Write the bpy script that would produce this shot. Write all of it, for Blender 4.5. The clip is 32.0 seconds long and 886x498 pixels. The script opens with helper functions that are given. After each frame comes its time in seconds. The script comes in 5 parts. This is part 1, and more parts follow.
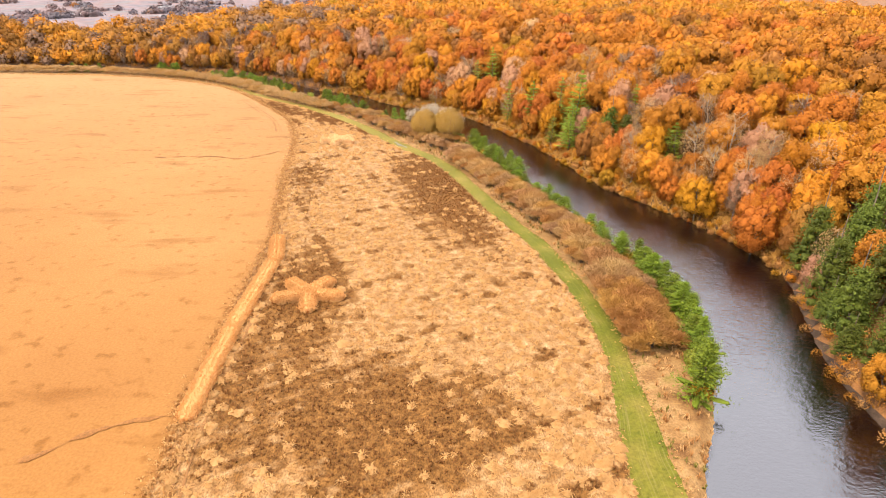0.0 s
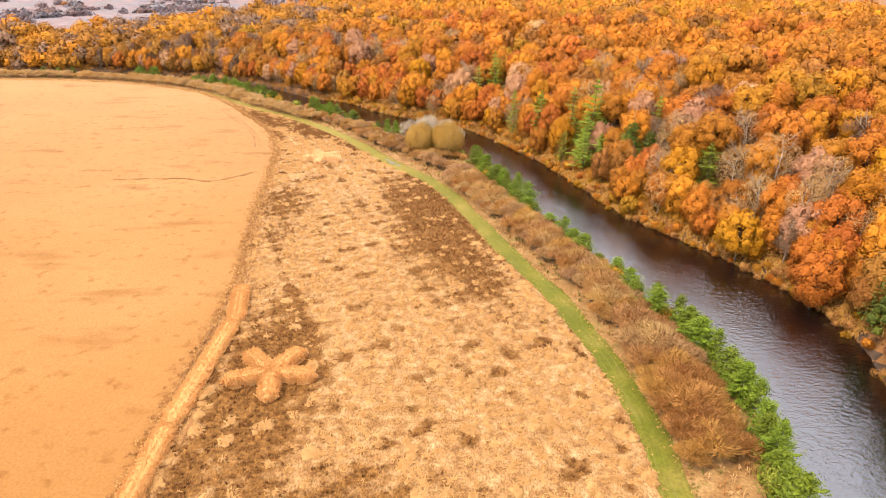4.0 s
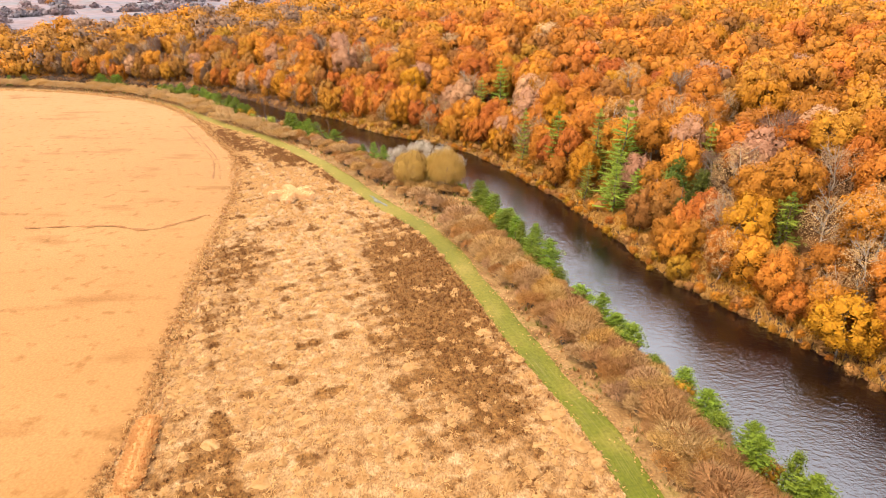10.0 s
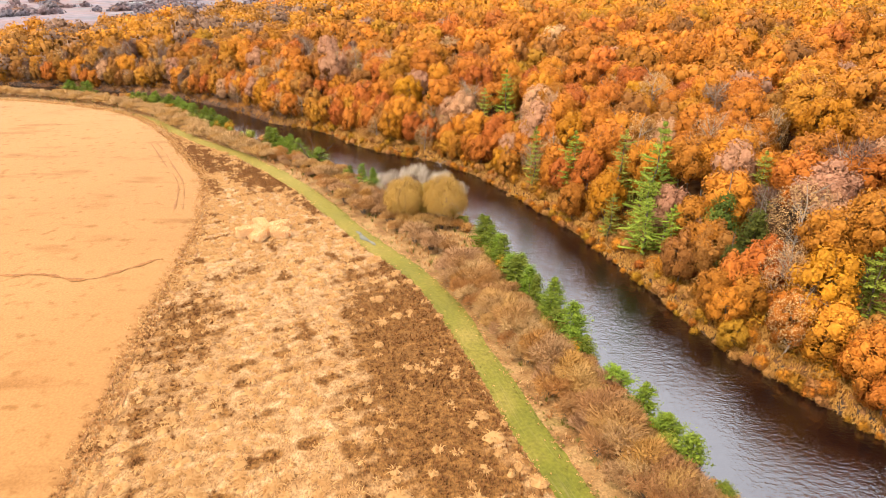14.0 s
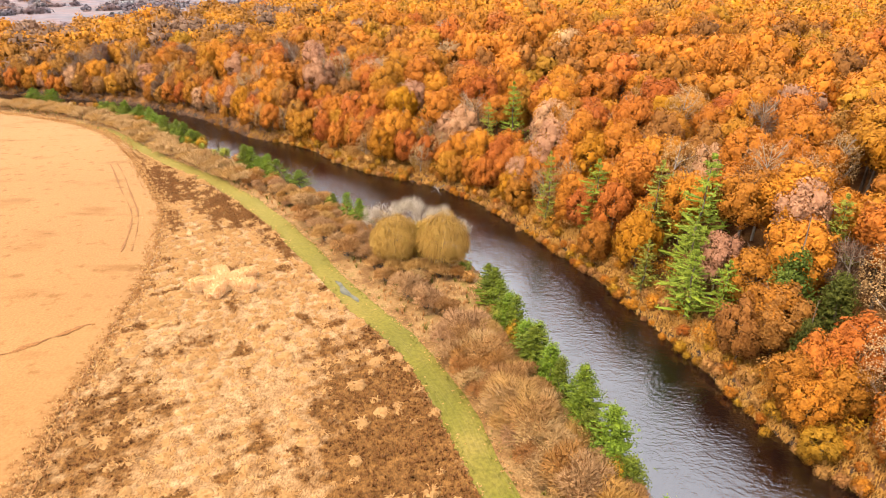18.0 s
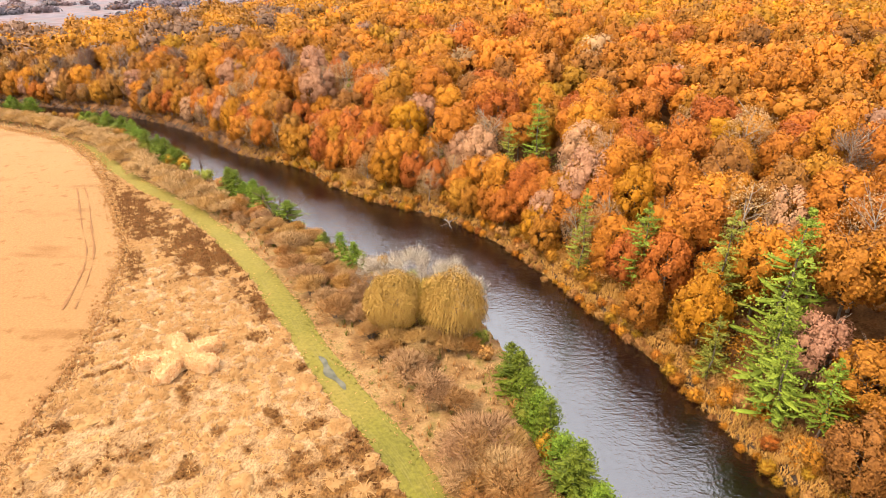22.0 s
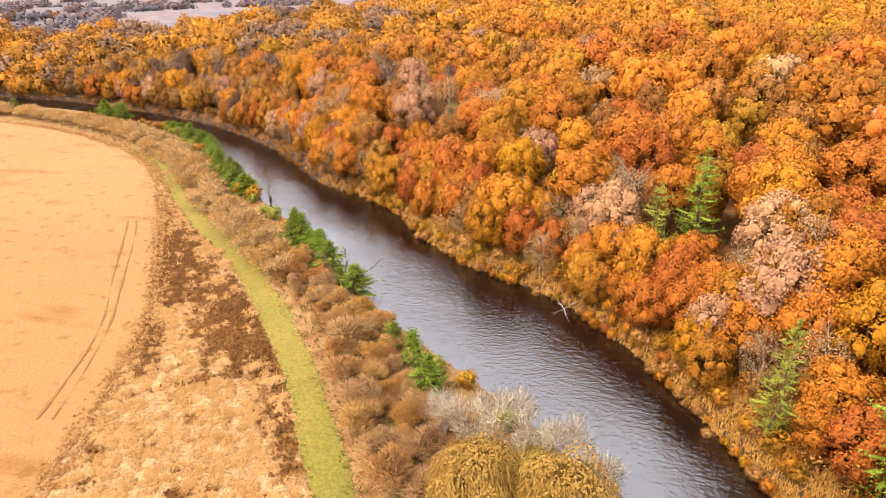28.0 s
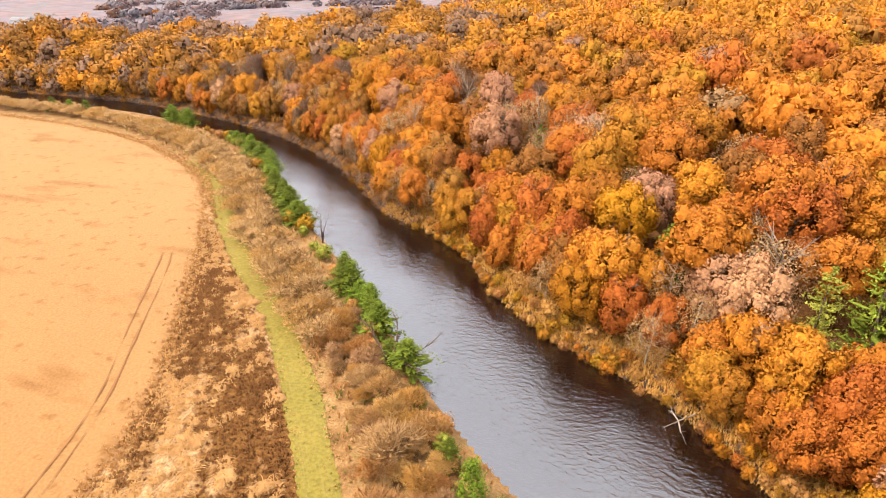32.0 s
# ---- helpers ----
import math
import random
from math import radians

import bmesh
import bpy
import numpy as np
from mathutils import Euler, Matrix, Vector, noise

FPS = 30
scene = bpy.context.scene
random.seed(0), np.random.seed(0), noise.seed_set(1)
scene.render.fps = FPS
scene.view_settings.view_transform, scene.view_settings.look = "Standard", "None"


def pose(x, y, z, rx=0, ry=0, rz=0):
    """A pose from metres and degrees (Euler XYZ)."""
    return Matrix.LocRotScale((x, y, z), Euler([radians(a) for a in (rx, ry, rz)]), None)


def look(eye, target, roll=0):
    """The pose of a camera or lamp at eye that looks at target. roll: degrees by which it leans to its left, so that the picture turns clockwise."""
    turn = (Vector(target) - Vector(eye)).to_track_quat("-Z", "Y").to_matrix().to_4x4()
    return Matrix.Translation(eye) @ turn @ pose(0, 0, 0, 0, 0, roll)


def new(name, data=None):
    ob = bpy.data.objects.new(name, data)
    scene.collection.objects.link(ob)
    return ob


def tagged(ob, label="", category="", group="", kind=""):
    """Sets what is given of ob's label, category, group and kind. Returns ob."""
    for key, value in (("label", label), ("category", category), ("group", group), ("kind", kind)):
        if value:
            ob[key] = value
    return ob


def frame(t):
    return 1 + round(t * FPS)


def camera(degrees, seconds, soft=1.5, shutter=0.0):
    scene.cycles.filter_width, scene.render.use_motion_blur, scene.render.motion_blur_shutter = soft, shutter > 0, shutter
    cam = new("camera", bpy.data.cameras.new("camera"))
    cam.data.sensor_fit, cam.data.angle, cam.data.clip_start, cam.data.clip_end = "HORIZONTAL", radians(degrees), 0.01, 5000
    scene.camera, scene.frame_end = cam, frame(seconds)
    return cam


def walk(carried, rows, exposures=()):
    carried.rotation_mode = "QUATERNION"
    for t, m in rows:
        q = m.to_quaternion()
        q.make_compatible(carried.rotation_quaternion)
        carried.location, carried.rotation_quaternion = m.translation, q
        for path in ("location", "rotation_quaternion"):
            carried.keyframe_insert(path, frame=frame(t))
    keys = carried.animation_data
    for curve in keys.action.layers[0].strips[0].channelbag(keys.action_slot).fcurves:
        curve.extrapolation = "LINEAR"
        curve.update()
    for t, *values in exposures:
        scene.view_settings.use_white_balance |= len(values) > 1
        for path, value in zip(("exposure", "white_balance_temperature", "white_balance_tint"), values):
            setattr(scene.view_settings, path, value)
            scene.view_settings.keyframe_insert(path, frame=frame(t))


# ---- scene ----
# ---- camera and walk ----
cam = camera(71.65, 32.0, 0.95)
ROLL = 0.80
PATH = [
    # seconds, x, y, z, heading, tilt down
    (0.0, 0.00, 0.00, 50.00, 0.180, 24.231), (3.0, -0.02, 17.22, 49.73, 0.072, 24.328), (6.0, -0.01, 34.43, 49.45, -0.036, 24.424),
    (10.0, 0.06, 57.39, 49.08, -0.179, 24.553), (14.0, 0.18, 80.35, 48.72, -0.284, 24.682), (16.5, 0.28, 94.69, 48.49, -0.349, 24.763),
    (19.0, 0.39, 109.04, 48.26, -0.401, 24.843), (20.0, 0.44, 114.78, 48.17, -0.305, 24.876), (21.0, 0.48, 120.52, 48.08, 0.006, 24.908),
    (22.0, 0.51, 126.26, 47.98, 0.887, 24.940), (23.0, 0.47, 131.99, 47.89, 2.565, 24.972), (24.0, 0.29, 137.73, 47.80, 4.439, 25.005),
    (25.0, -0.07, 143.46, 47.71, 6.362, 25.037), (26.0, -0.62, 149.17, 47.62, 8.603, 25.069), (27.0, -1.38, 154.86, 47.53, 10.287, 25.101),
    (28.0, -2.34, 160.52, 47.44, 11.482, 25.134), (29.0, -3.43, 166.15, 47.34, 13.429, 25.166), (30.0, -4.67, 171.75, 47.25, 15.494, 25.198),
    (31.0, -6.12, 177.31, 47.16, 17.336, 25.230), (32.0, -7.75, 182.81, 47.07, 19.265, 25.263),
]
walk(cam, [(t, pose(x, y, z, 90 - tilt, 0, yaw) @ pose(0, 0, 0, 0, 0, ROLL)) for t, x, y, z, yaw, tilt in PATH])

# ---- light ----
SUN_AZ, SUN_EL = 238.0, 56.0          # degrees clockwise from ahead, degrees above the horizon
world = bpy.data.worlds.new("overcast_sky")
scene.world = world
world.use_nodes = True
wn, wl = world.node_tree.nodes, world.node_tree.links
sky = wn.new("ShaderNodeTexSky")
sky.sky_type, sky.sun_disc = "NISHITA", False
sky.sun_elevation, sky.sun_rotation = radians(SUN_EL), radians(SUN_AZ)
cloud = wn.new("ShaderNodeTexNoise")
cloud.inputs["Scale"].default_value, cloud.inputs["Detail"].default_value = 3.0, 5.0
ramp = wn.new("ShaderNodeValToRGB")
ramp.color_ramp.elements[0].position, ramp.color_ramp.elements[0].color = 0.30, (0.80, 0.80, 0.86, 1)
ramp.color_ramp.elements[1].position, ramp.color_ramp.elements[1].color = 0.70, (1.0, 0.99, 1.0, 1)
lift = wn.new("ShaderNodeMix")
lift.data_type, lift.blend_type = "RGBA", "MULTIPLY"
lift.inputs["Factor"].default_value = 1.0
lift.inputs["B"].default_value = (11.0, 10.8, 11.0, 1)
mixs = wn.new("ShaderNodeMix")
mixs.data_type = "RGBA"
mixs.inputs["Factor"].default_value = 0.85
wl.new(cloud.outputs["Fac"], ramp.inputs["Fac"])
wl.new(ramp.outputs["Color"], lift.inputs["A"])
wl.new(sky.outputs["Color"], mixs.inputs["A"])
wl.new(lift.outputs["Result"], mixs.inputs["B"])
wl.new(mixs.outputs["Result"], wn["Background"].inputs["Color"])
wn["Background"].inputs["Strength"].default_value = 0.128
sun = new("sun", bpy.data.lights.new("sun", "SUN"))
sun.data.energy, sun.data.angle, sun.data.color = 2.3, radians(12), (1.0, 0.87, 0.68)
az, el = radians(SUN_AZ), radians(SUN_EL)
sun.matrix_world = look((0, 0, 200), (-math.sin(az) * math.cos(el), -math.cos(az) * math.cos(el), 200 - math.sin(el)))
scene.view_settings.exposure = 1.42

# ---- materials ----


def nodes_of(name):
    m = bpy.data.materials.new(name)
    m.use_nodes = True
    return m, m.node_tree.nodes, m.node_tree.links, m.node_tree.nodes["Principled BSDF"]


def noise_node(n, l, scale, detail=4.0, space="Object", stretch=None):
    co = n.new("ShaderNodeTexCoord")
    tex = n.new("ShaderNodeTexNoise")
    tex.inputs["Scale"].default_value, tex.inputs["Detail"].default_value = scale, detail
    src = co.outputs[space]
    if stretch:
        mp = n.new("ShaderNodeMapping")
        mp.inputs["Scale"].default_value = stretch
        l.new(src, mp.inputs["Vector"])
        src = mp.outputs["Vector"]
    l.new(src, tex.inputs["Vector"])
    return tex.outputs["Fac"]


def math_node(n, l, op, a, b):
    m = n.new("ShaderNodeMath")
    m.operation = op
    for i, v in enumerate((a, b)):
        if isinstance(v, (int, float)):
            m.inputs[i].default_value = v
        else:
            l.new(v, m.inputs[i])
    return m.outputs[0]


def ramp_node(n, l, fac, stops):
    r = n.new("ShaderNodeValToRGB")
    el_ = r.color_ramp.elements
    while len(el_) < len(stops):
        el_.new(0.5)
    for e, (p, c) in zip(el_, stops):
        e.position, e.color = p, (*c, 1)
    l.new(fac, r.inputs["Fac"])
    return r.outputs["Color"]


def mix_node(n, l, fac, a, b, blend="MIX"):
    m = n.new("ShaderNodeMix")
    m.data_type, m.blend_type = "RGBA", blend
    for key, v in (("Factor", fac), ("A", a), ("B", b)):
        if isinstance(v, (int, float)):
            m.inputs[key].default_value = v
        elif isinstance(v, tuple):
            m.inputs[key].default_value = (*v, 1)
        else:
            l.new(v, m.inputs[key])
    return m.outputs["Result"]


def leaf_material(name, low, high, through_=0.24, per_tree=0.16, hue=0.008, rough=0.7, relief=0.25):
    """Foliage: each leaf clump, each bough and each plant takes a tone of its own between two colours."""
    m, n, l, b = nodes_of(name)
    info, geo = n.new("ShaderNodeObjectInfo"), n.new("ShaderNodeNewGeometry")
    leaf = geo.outputs["Random Per Island"]
    bough = noise_node(n, l, 0.35, 3.0)
    t = math_node(n, l, "ADD", math_node(n, l, "MULTIPLY", leaf, 0.34), math_node(n, l, "MULTIPLY", math_node(n, l, "ADD", bough, noise_node(n, l, 0.10, 2.0)), 0.33))
    col = ramp_node(n, l, t, [(0.15, low), (0.85, high)])
    hsv = n.new("ShaderNodeHueSaturation")
    l.new(col, hsv.inputs["Color"])
    rnd = info.outputs["Random"]
    tone = n.new("ShaderNodeAttribute")
    tone.attribute_name = "tone"
    l.new(math_node(n, l, "ADD", math_node(n, l, "MULTIPLY", rnd, 2 * hue), 0.5 - hue), hsv.inputs["Hue"])
    l.new(math_node(n, l, "ADD", math_node(n, l, "ADD", math_node(n, l, "MULTIPLY", rnd, 2 * per_tree), 1.0 - per_tree), tone.outputs["Fac"]), hsv.inputs["Value"])
    l.new(hsv.outputs["Color"], b.inputs["Base Color"])
    b.inputs["Roughness"].default_value = rough
    b.inputs["Specular IOR Level"].default_value = 0.2
    bp = n.new("ShaderNodeBump")
    bp.inputs["Strength"].default_value, bp.inputs["Distance"].default_value = 0.8, relief
    l.new(noise_node(n, l, 2.6, 4.0), bp.inputs["Height"])
    l.new(bp.outputs["Normal"], b.inputs["Normal"])
    tr = n.new("ShaderNodeBsdfTranslucent")
    l.new(hsv.outputs["Color"], tr.inputs["Color"])
    mx = n.new("ShaderNodeMixShader")
    mx.inputs["Fac"].default_value = through_
    l.new(b.outputs["BSDF"], mx.inputs[1])
    l.new(tr.outputs["BSDF"], mx.inputs[2])
    l.new(mx.outputs["Shader"], n["Material Output"].inputs["Surface"])
    return m


def rough_material(name, stops, scale, fine=None, rough=0.9, bump=0.0, bump_scale=20.0, stretch=None):
    """Solid surface with tone at two scales and fine relief."""
    m, n, l, b = nodes_of(name)
    col = ramp_node(n, l, noise_node(n, l, scale, 6.0, stretch=stretch), stops)
    if fine:
        f = noise_node(n, l, fine, 4.0, stretch=stretch)
        col = mix_node(n, l, 0.75, col, ramp_node(n, l, f, [(0.25, (0.45, 0.42, 0.4)), (0.7, (1.15, 1.12, 1.1))]), "MULTIPLY")
    l.new(col, b.inputs["Base Color"])
    b.inputs["Roughness"].default_value = rough
    b.inputs["Specular IOR Level"].default_value = 0.2
    if bump:
        bp = n.new("ShaderNodeBump")
        bp.inputs["Strength"].default_value = bump
        bp.inputs["Distance"].default_value = 0.3
        l.new(noise_node(n, l, bump_scale, 5.0, stretch=stretch), bp.inputs["Height"])
        l.new(bp.outputs["Normal"], b.inputs["Normal"])
    return m


M = {}
M["rust"] = leaf_material("rust_leaves", (0.241, 0.067, 0.007), (0.560, 0.168, 0.018))
M["orange"] = leaf_material("orange_leaves", (0.280, 0.094, 0.007), (0.610, 0.223, 0.016))
M["gold"] = leaf_material("golden_leaves", (0.262, 0.099, 0.004), (0.544, 0.221, 0.006))
M["amber"] = leaf_material("amber_brown_leaves", (0.241, 0.090, 0.007), (0.515, 0.204, 0.016))
M["brown"] = leaf_material("russet_brown_leaves", (0.179, 0.070, 0.011), (0.370, 0.151, 0.024))
M["dry_leaf"] = leaf_material("dry_tan_orange_leaves", (0.302, 0.134, 0.031), (0.538, 0.258, 0.070))
M["pink"] = leaf_material("pale_pinkish_leaves", (0.301, 0.139, 0.067), (0.525, 0.273, 0.138))
M["tan"] = leaf_material("tan_twigs", (0.302, 0.162, 0.062), (0.582, 0.348, 0.144))
M["mauve"] = leaf_material("grey_mauve_twigs", (0.141, 0.074, 0.043), (0.289, 0.160, 0.094))
M["olive"] = leaf_material("yellow_olive_leaves", (0.251, 0.119, 0.008), (0.468, 0.222, 0.013))
M["pine"] = leaf_material("pine_needles", (0.071, 0.105, 0.010), (0.330, 0.372, 0.034), 0.25, 0.2, 0.01)
M["pale_pine"] = leaf_material("yellowish_pine_needles", (0.120, 0.125, 0.014), (0.400, 0.380, 0.050), 0.25, 0.15, 0.01)
M["young_pine"] = leaf_material("young_pine_needles", (0.036, 0.062, 0.004), (0.220, 0.262, 0.016), 0.25, 0.25, 0.015)
M["hemlock"] = leaf_material("dark_evergreen_needles", (0.027, 0.039, 0.005), (0.133, 0.143, 0.014), 0.2, 0.25, 0.02)
M["willow"] = leaf_material("golden_willow_leaves", (0.276, 0.160, 0.024), (0.550, 0.345, 0.075), 0.35, 0.08, 0.01)
M["white_twig"] = leaf_material("white_grey_twigs", (0.393, 0.310, 0.222), (0.742, 0.620, 0.451), 0.3, 0.1, 0.01)
M["shrub_brown"] = leaf_material("brown_shrub_twigs", (0.284, 0.138, 0.040), (0.588, 0.322, 0.109), 0.35, 0.15, 0.01)
M["shrub_grey"] = leaf_material("grey_brown_shrub_twigs", (0.292, 0.157, 0.062), (0.594, 0.348, 0.146), 0.35, 0.15, 0.01)
M["shrub_orange"] = leaf_material("orange_brown_shrub_twigs", (0.274, 0.122, 0.029), (0.566, 0.278, 0.073), 0.35, 0.15, 0.01)
M["straw"] = leaf_material("pale_straw_grass", (0.369, 0.191, 0.061), (0.579, 0.334, 0.125), 0.45, 0.0, 0.0, relief=0.06)
M["gold_straw"] = leaf_material("golden_standing_straw", (0.250, 0.109, 0.030), (0.430, 0.212, 0.069), 0.45, 0.0, 0.0, relief=0.06)
M["lane_blade"] = leaf_material("green_yellow_grass", (0.080, 0.078, 0.006), (0.190, 0.150, 0.028), 0.4, 0.0, 0.0, relief=0.05)
M["weed"] = leaf_material("brown_dry_weeds", (0.125, 0.050, 0.012), (0.282, 0.120, 0.032), 0.45, 0.0, 0.0, relief=0.06)
M["star_straw"] = leaf_material("bright_standing_straw", (0.507, 0.264, 0.088), (0.671, 0.368, 0.133), 0.45, 0.0, 0.0, relief=0.05)
M["pale_star"] = leaf_material("pale_standing_straw", (0.600, 0.372, 0.162), (0.810, 0.550, 0.280), 0.45, 0.0, 0.0, relief=0.05)
M["bark"] = rough_material("grey_brown_bark", [(0.3, (0.085, 0.060, 0.042)), (0.7, (0.230, 0.175, 0.125))], 1.5, 9.0, bump=0.5, bump_scale=6.0, stretch=(3, 3, 0.6))
M["pale_bark"] = rough_material("pale_bark", [(0.3, (0.200, 0.158, 0.115)), (0.7, (0.400, 0.325, 0.240))], 1.2, 9.0, bump=0.4, bump_scale=6.0, stretch=(3, 3, 0.6))
M["litter"] = rough_material("leaf_litter", [(0.3, (0.095, 0.042, 0.014)), (0.7, (0.245, 0.110, 0.033))], 0.35, 4.0, bump=0.6, bump_scale=3.0)
M["mud"] = rough_material("river_mud", [(0.3, (0.031, 0.019, 0.012)), (0.7, (0.081, 0.050, 0.031))], 0.8, 5.0, bump=0.4)
M["straw_ground"] = rough_material("dry_grass_ground", [(0.30, (0.140, 0.066, 0.020)), (0.43, (0.215, 0.112, 0.036)), (0.57, (0.285, 0.165, 0.062)), (0.70, (0.165, 0.118, 0.026))], 0.30, 3.2, bump=0.8, bump_scale=3.0)
# distance haze is painted into this base colour as pale lilac-grey
M["valley"] = rough_material("hazed_valley_woods", [(0.32, (0.105, 0.100, 0.108)), (0.44, (0.148, 0.122, 0.132)), (0.54, (0.175, 0.112, 0.104)), (0.66, (0.125, 0.126, 0.128))], 0.016, 0.07, bump=0.6, bump_scale=0.08)
M["deadwood"] = rough_material("bleached_deadwood", [(0.3, (0.186, 0.136, 0.099)), (0.7, (0.384, 0.310, 0.248))], 1.0, 8.0, bump=0.3)
M["dark_deadwood"] = rough_material("dark_dead_branches", [(0.3, (0.062, 0.037, 0.025)), (0.7, (0.149, 0.093, 0.062))], 1.0, 8.0, bump=0.3)
M["white_paint"] = rough_material("weathered_white_paint", [(0.3, (0.434, 0.428, 0.409)), (0.7, (0.508, 0.502, 0.490))], 1.0, 6.0, rough=0.6)
M["grey_roof"] = rough_material("grey_roofing", [(0.3, (0.155, 0.149, 0.149)), (0.7, (0.248, 0.236, 0.229))], 0.3, 3.0, rough=0.7)


def meadow_material():
    """Dry grass with stands of brown weeds, and one row's painted shade, where the weed attribute says so."""
    m, n, l, b = nodes_of("meadow_ground")
    at = n.new("ShaderNodeAttribute")
    at.attribute_name = "weed"
    edge = math_node(n, l, "ADD", at.outputs["Fac"], math_node(n, l, "MULTIPLY", math_node(n, l, "SUBTRACT", noise_node(n, l, 0.9, 6.0), 0.5), 0.9))
    straw = ramp_node(n, l, noise_node(n, l, 0.7, 8.0), [(0.3, (0.165, 0.076, 0.023)), (0.5, (0.265, 0.142, 0.055)), (0.7, (0.345, 0.212, 0.098))])
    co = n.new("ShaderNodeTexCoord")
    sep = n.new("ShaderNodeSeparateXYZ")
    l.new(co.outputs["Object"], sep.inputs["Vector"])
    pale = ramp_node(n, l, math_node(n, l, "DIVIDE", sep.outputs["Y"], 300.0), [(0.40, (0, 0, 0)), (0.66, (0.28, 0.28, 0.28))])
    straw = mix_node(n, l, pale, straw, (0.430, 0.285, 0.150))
    weed = ramp_node(n, l, noise_node(n, l, 1.3, 8.0), [(0.3, (0.080, 0.034, 0.008)), (0.7, (0.205, 0.094, 0.025))])
    fac = ramp_node(n, l, edge, [(0.30, (0, 0, 0)), (0.74, (1, 1, 1))])
    col = mix_node(n, l, fac, straw, weed)
    f = noise_node(n, l, 3.4, 7.0, stretch=(1.6, 0.8, 1))
    col = mix_node(n, l, 0.8, col, ramp_node(n, l, f, [(0.32, (0.42, 0.38, 0.33)), (0.6, (1.15, 1.14, 1.12))]), "MULTIPLY")
    l.new(col, b.inputs["Base Color"])
    b.inputs["Roughness"].default_value = 0.95
    b.inputs["Specular IOR Level"].default_value = 0.1
    bp = n.new("ShaderNodeBump")
    bp.inputs["Strength"].default_value, bp.inputs["Distance"].default_value = 0.9, 0.3
    l.new(noise_node(n, l, 3.5, 6.0), bp.inputs["Height"])
    l.new(bp.outputs["Normal"], b.inputs["Normal"])
    return m


def crop_material():
    """Ripe field: broad drifts of tone, paler with rising Y, faint sowing grain, a few darker streaks."""
    m, n, l, b = nodes_of("ripe_crop")
    broad = ramp_node(n, l, noise_node(n, l, 0.022, 5.0), [(0.3, (0.196, 0.080, 0.017)), (0.5, (0.226, 0.098, 0.023)), (0.7, (0.252, 0.122, 0.036))])
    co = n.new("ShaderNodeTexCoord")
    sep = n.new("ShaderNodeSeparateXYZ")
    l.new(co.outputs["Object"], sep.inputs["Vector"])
    # 0 to 1 along Y; only sets how far the colour turns paler
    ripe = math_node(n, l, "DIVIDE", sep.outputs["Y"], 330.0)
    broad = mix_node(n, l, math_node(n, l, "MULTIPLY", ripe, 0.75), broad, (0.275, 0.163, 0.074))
    streak = ramp_node(n, l, noise_node(n, l, 0.05, 7.0, stretch=(1.0, 2.6, 1)), [(0.32, (0.74, 0.68, 0.58)), (0.42, (1, 1, 1))])
    col = mix_node(n, l, 0.8, broad, streak, "MULTIPLY")
    spot = ramp_node(n, l, noise_node(n, l, 0.45, 6.0), [(0.30, (0.70, 0.63, 0.50)), (0.42, (1, 1, 1))])
    col = mix_node(n, l, 0.8, col, spot, "MULTIPLY")
    grain = ramp_node(n, l, noise_node(n, l, 3.0, 5.0), [(0.3, (0.82, 0.79, 0.75)), (0.65, (1.06, 1.05, 1.04))])
    col = mix_node(n, l, 0.8, col, grain, "MULTIPLY")
    l.new(col, b.inputs["Base Color"])
    b.inputs["Roughness"].default_value = 0.95
    b.inputs["Specular IOR Level"].default_value = 0.1
    bp = n.new("ShaderNodeBump")
    bp.inputs["Strength"].default_value, bp.inputs["Distance"].default_value = 0.5, 0.25
    l.new(noise_node(n, l, 2.2, 6.0), bp.inputs["Height"])
    l.new(bp.outputs["Normal"], b.inputs["Normal"])
    return m


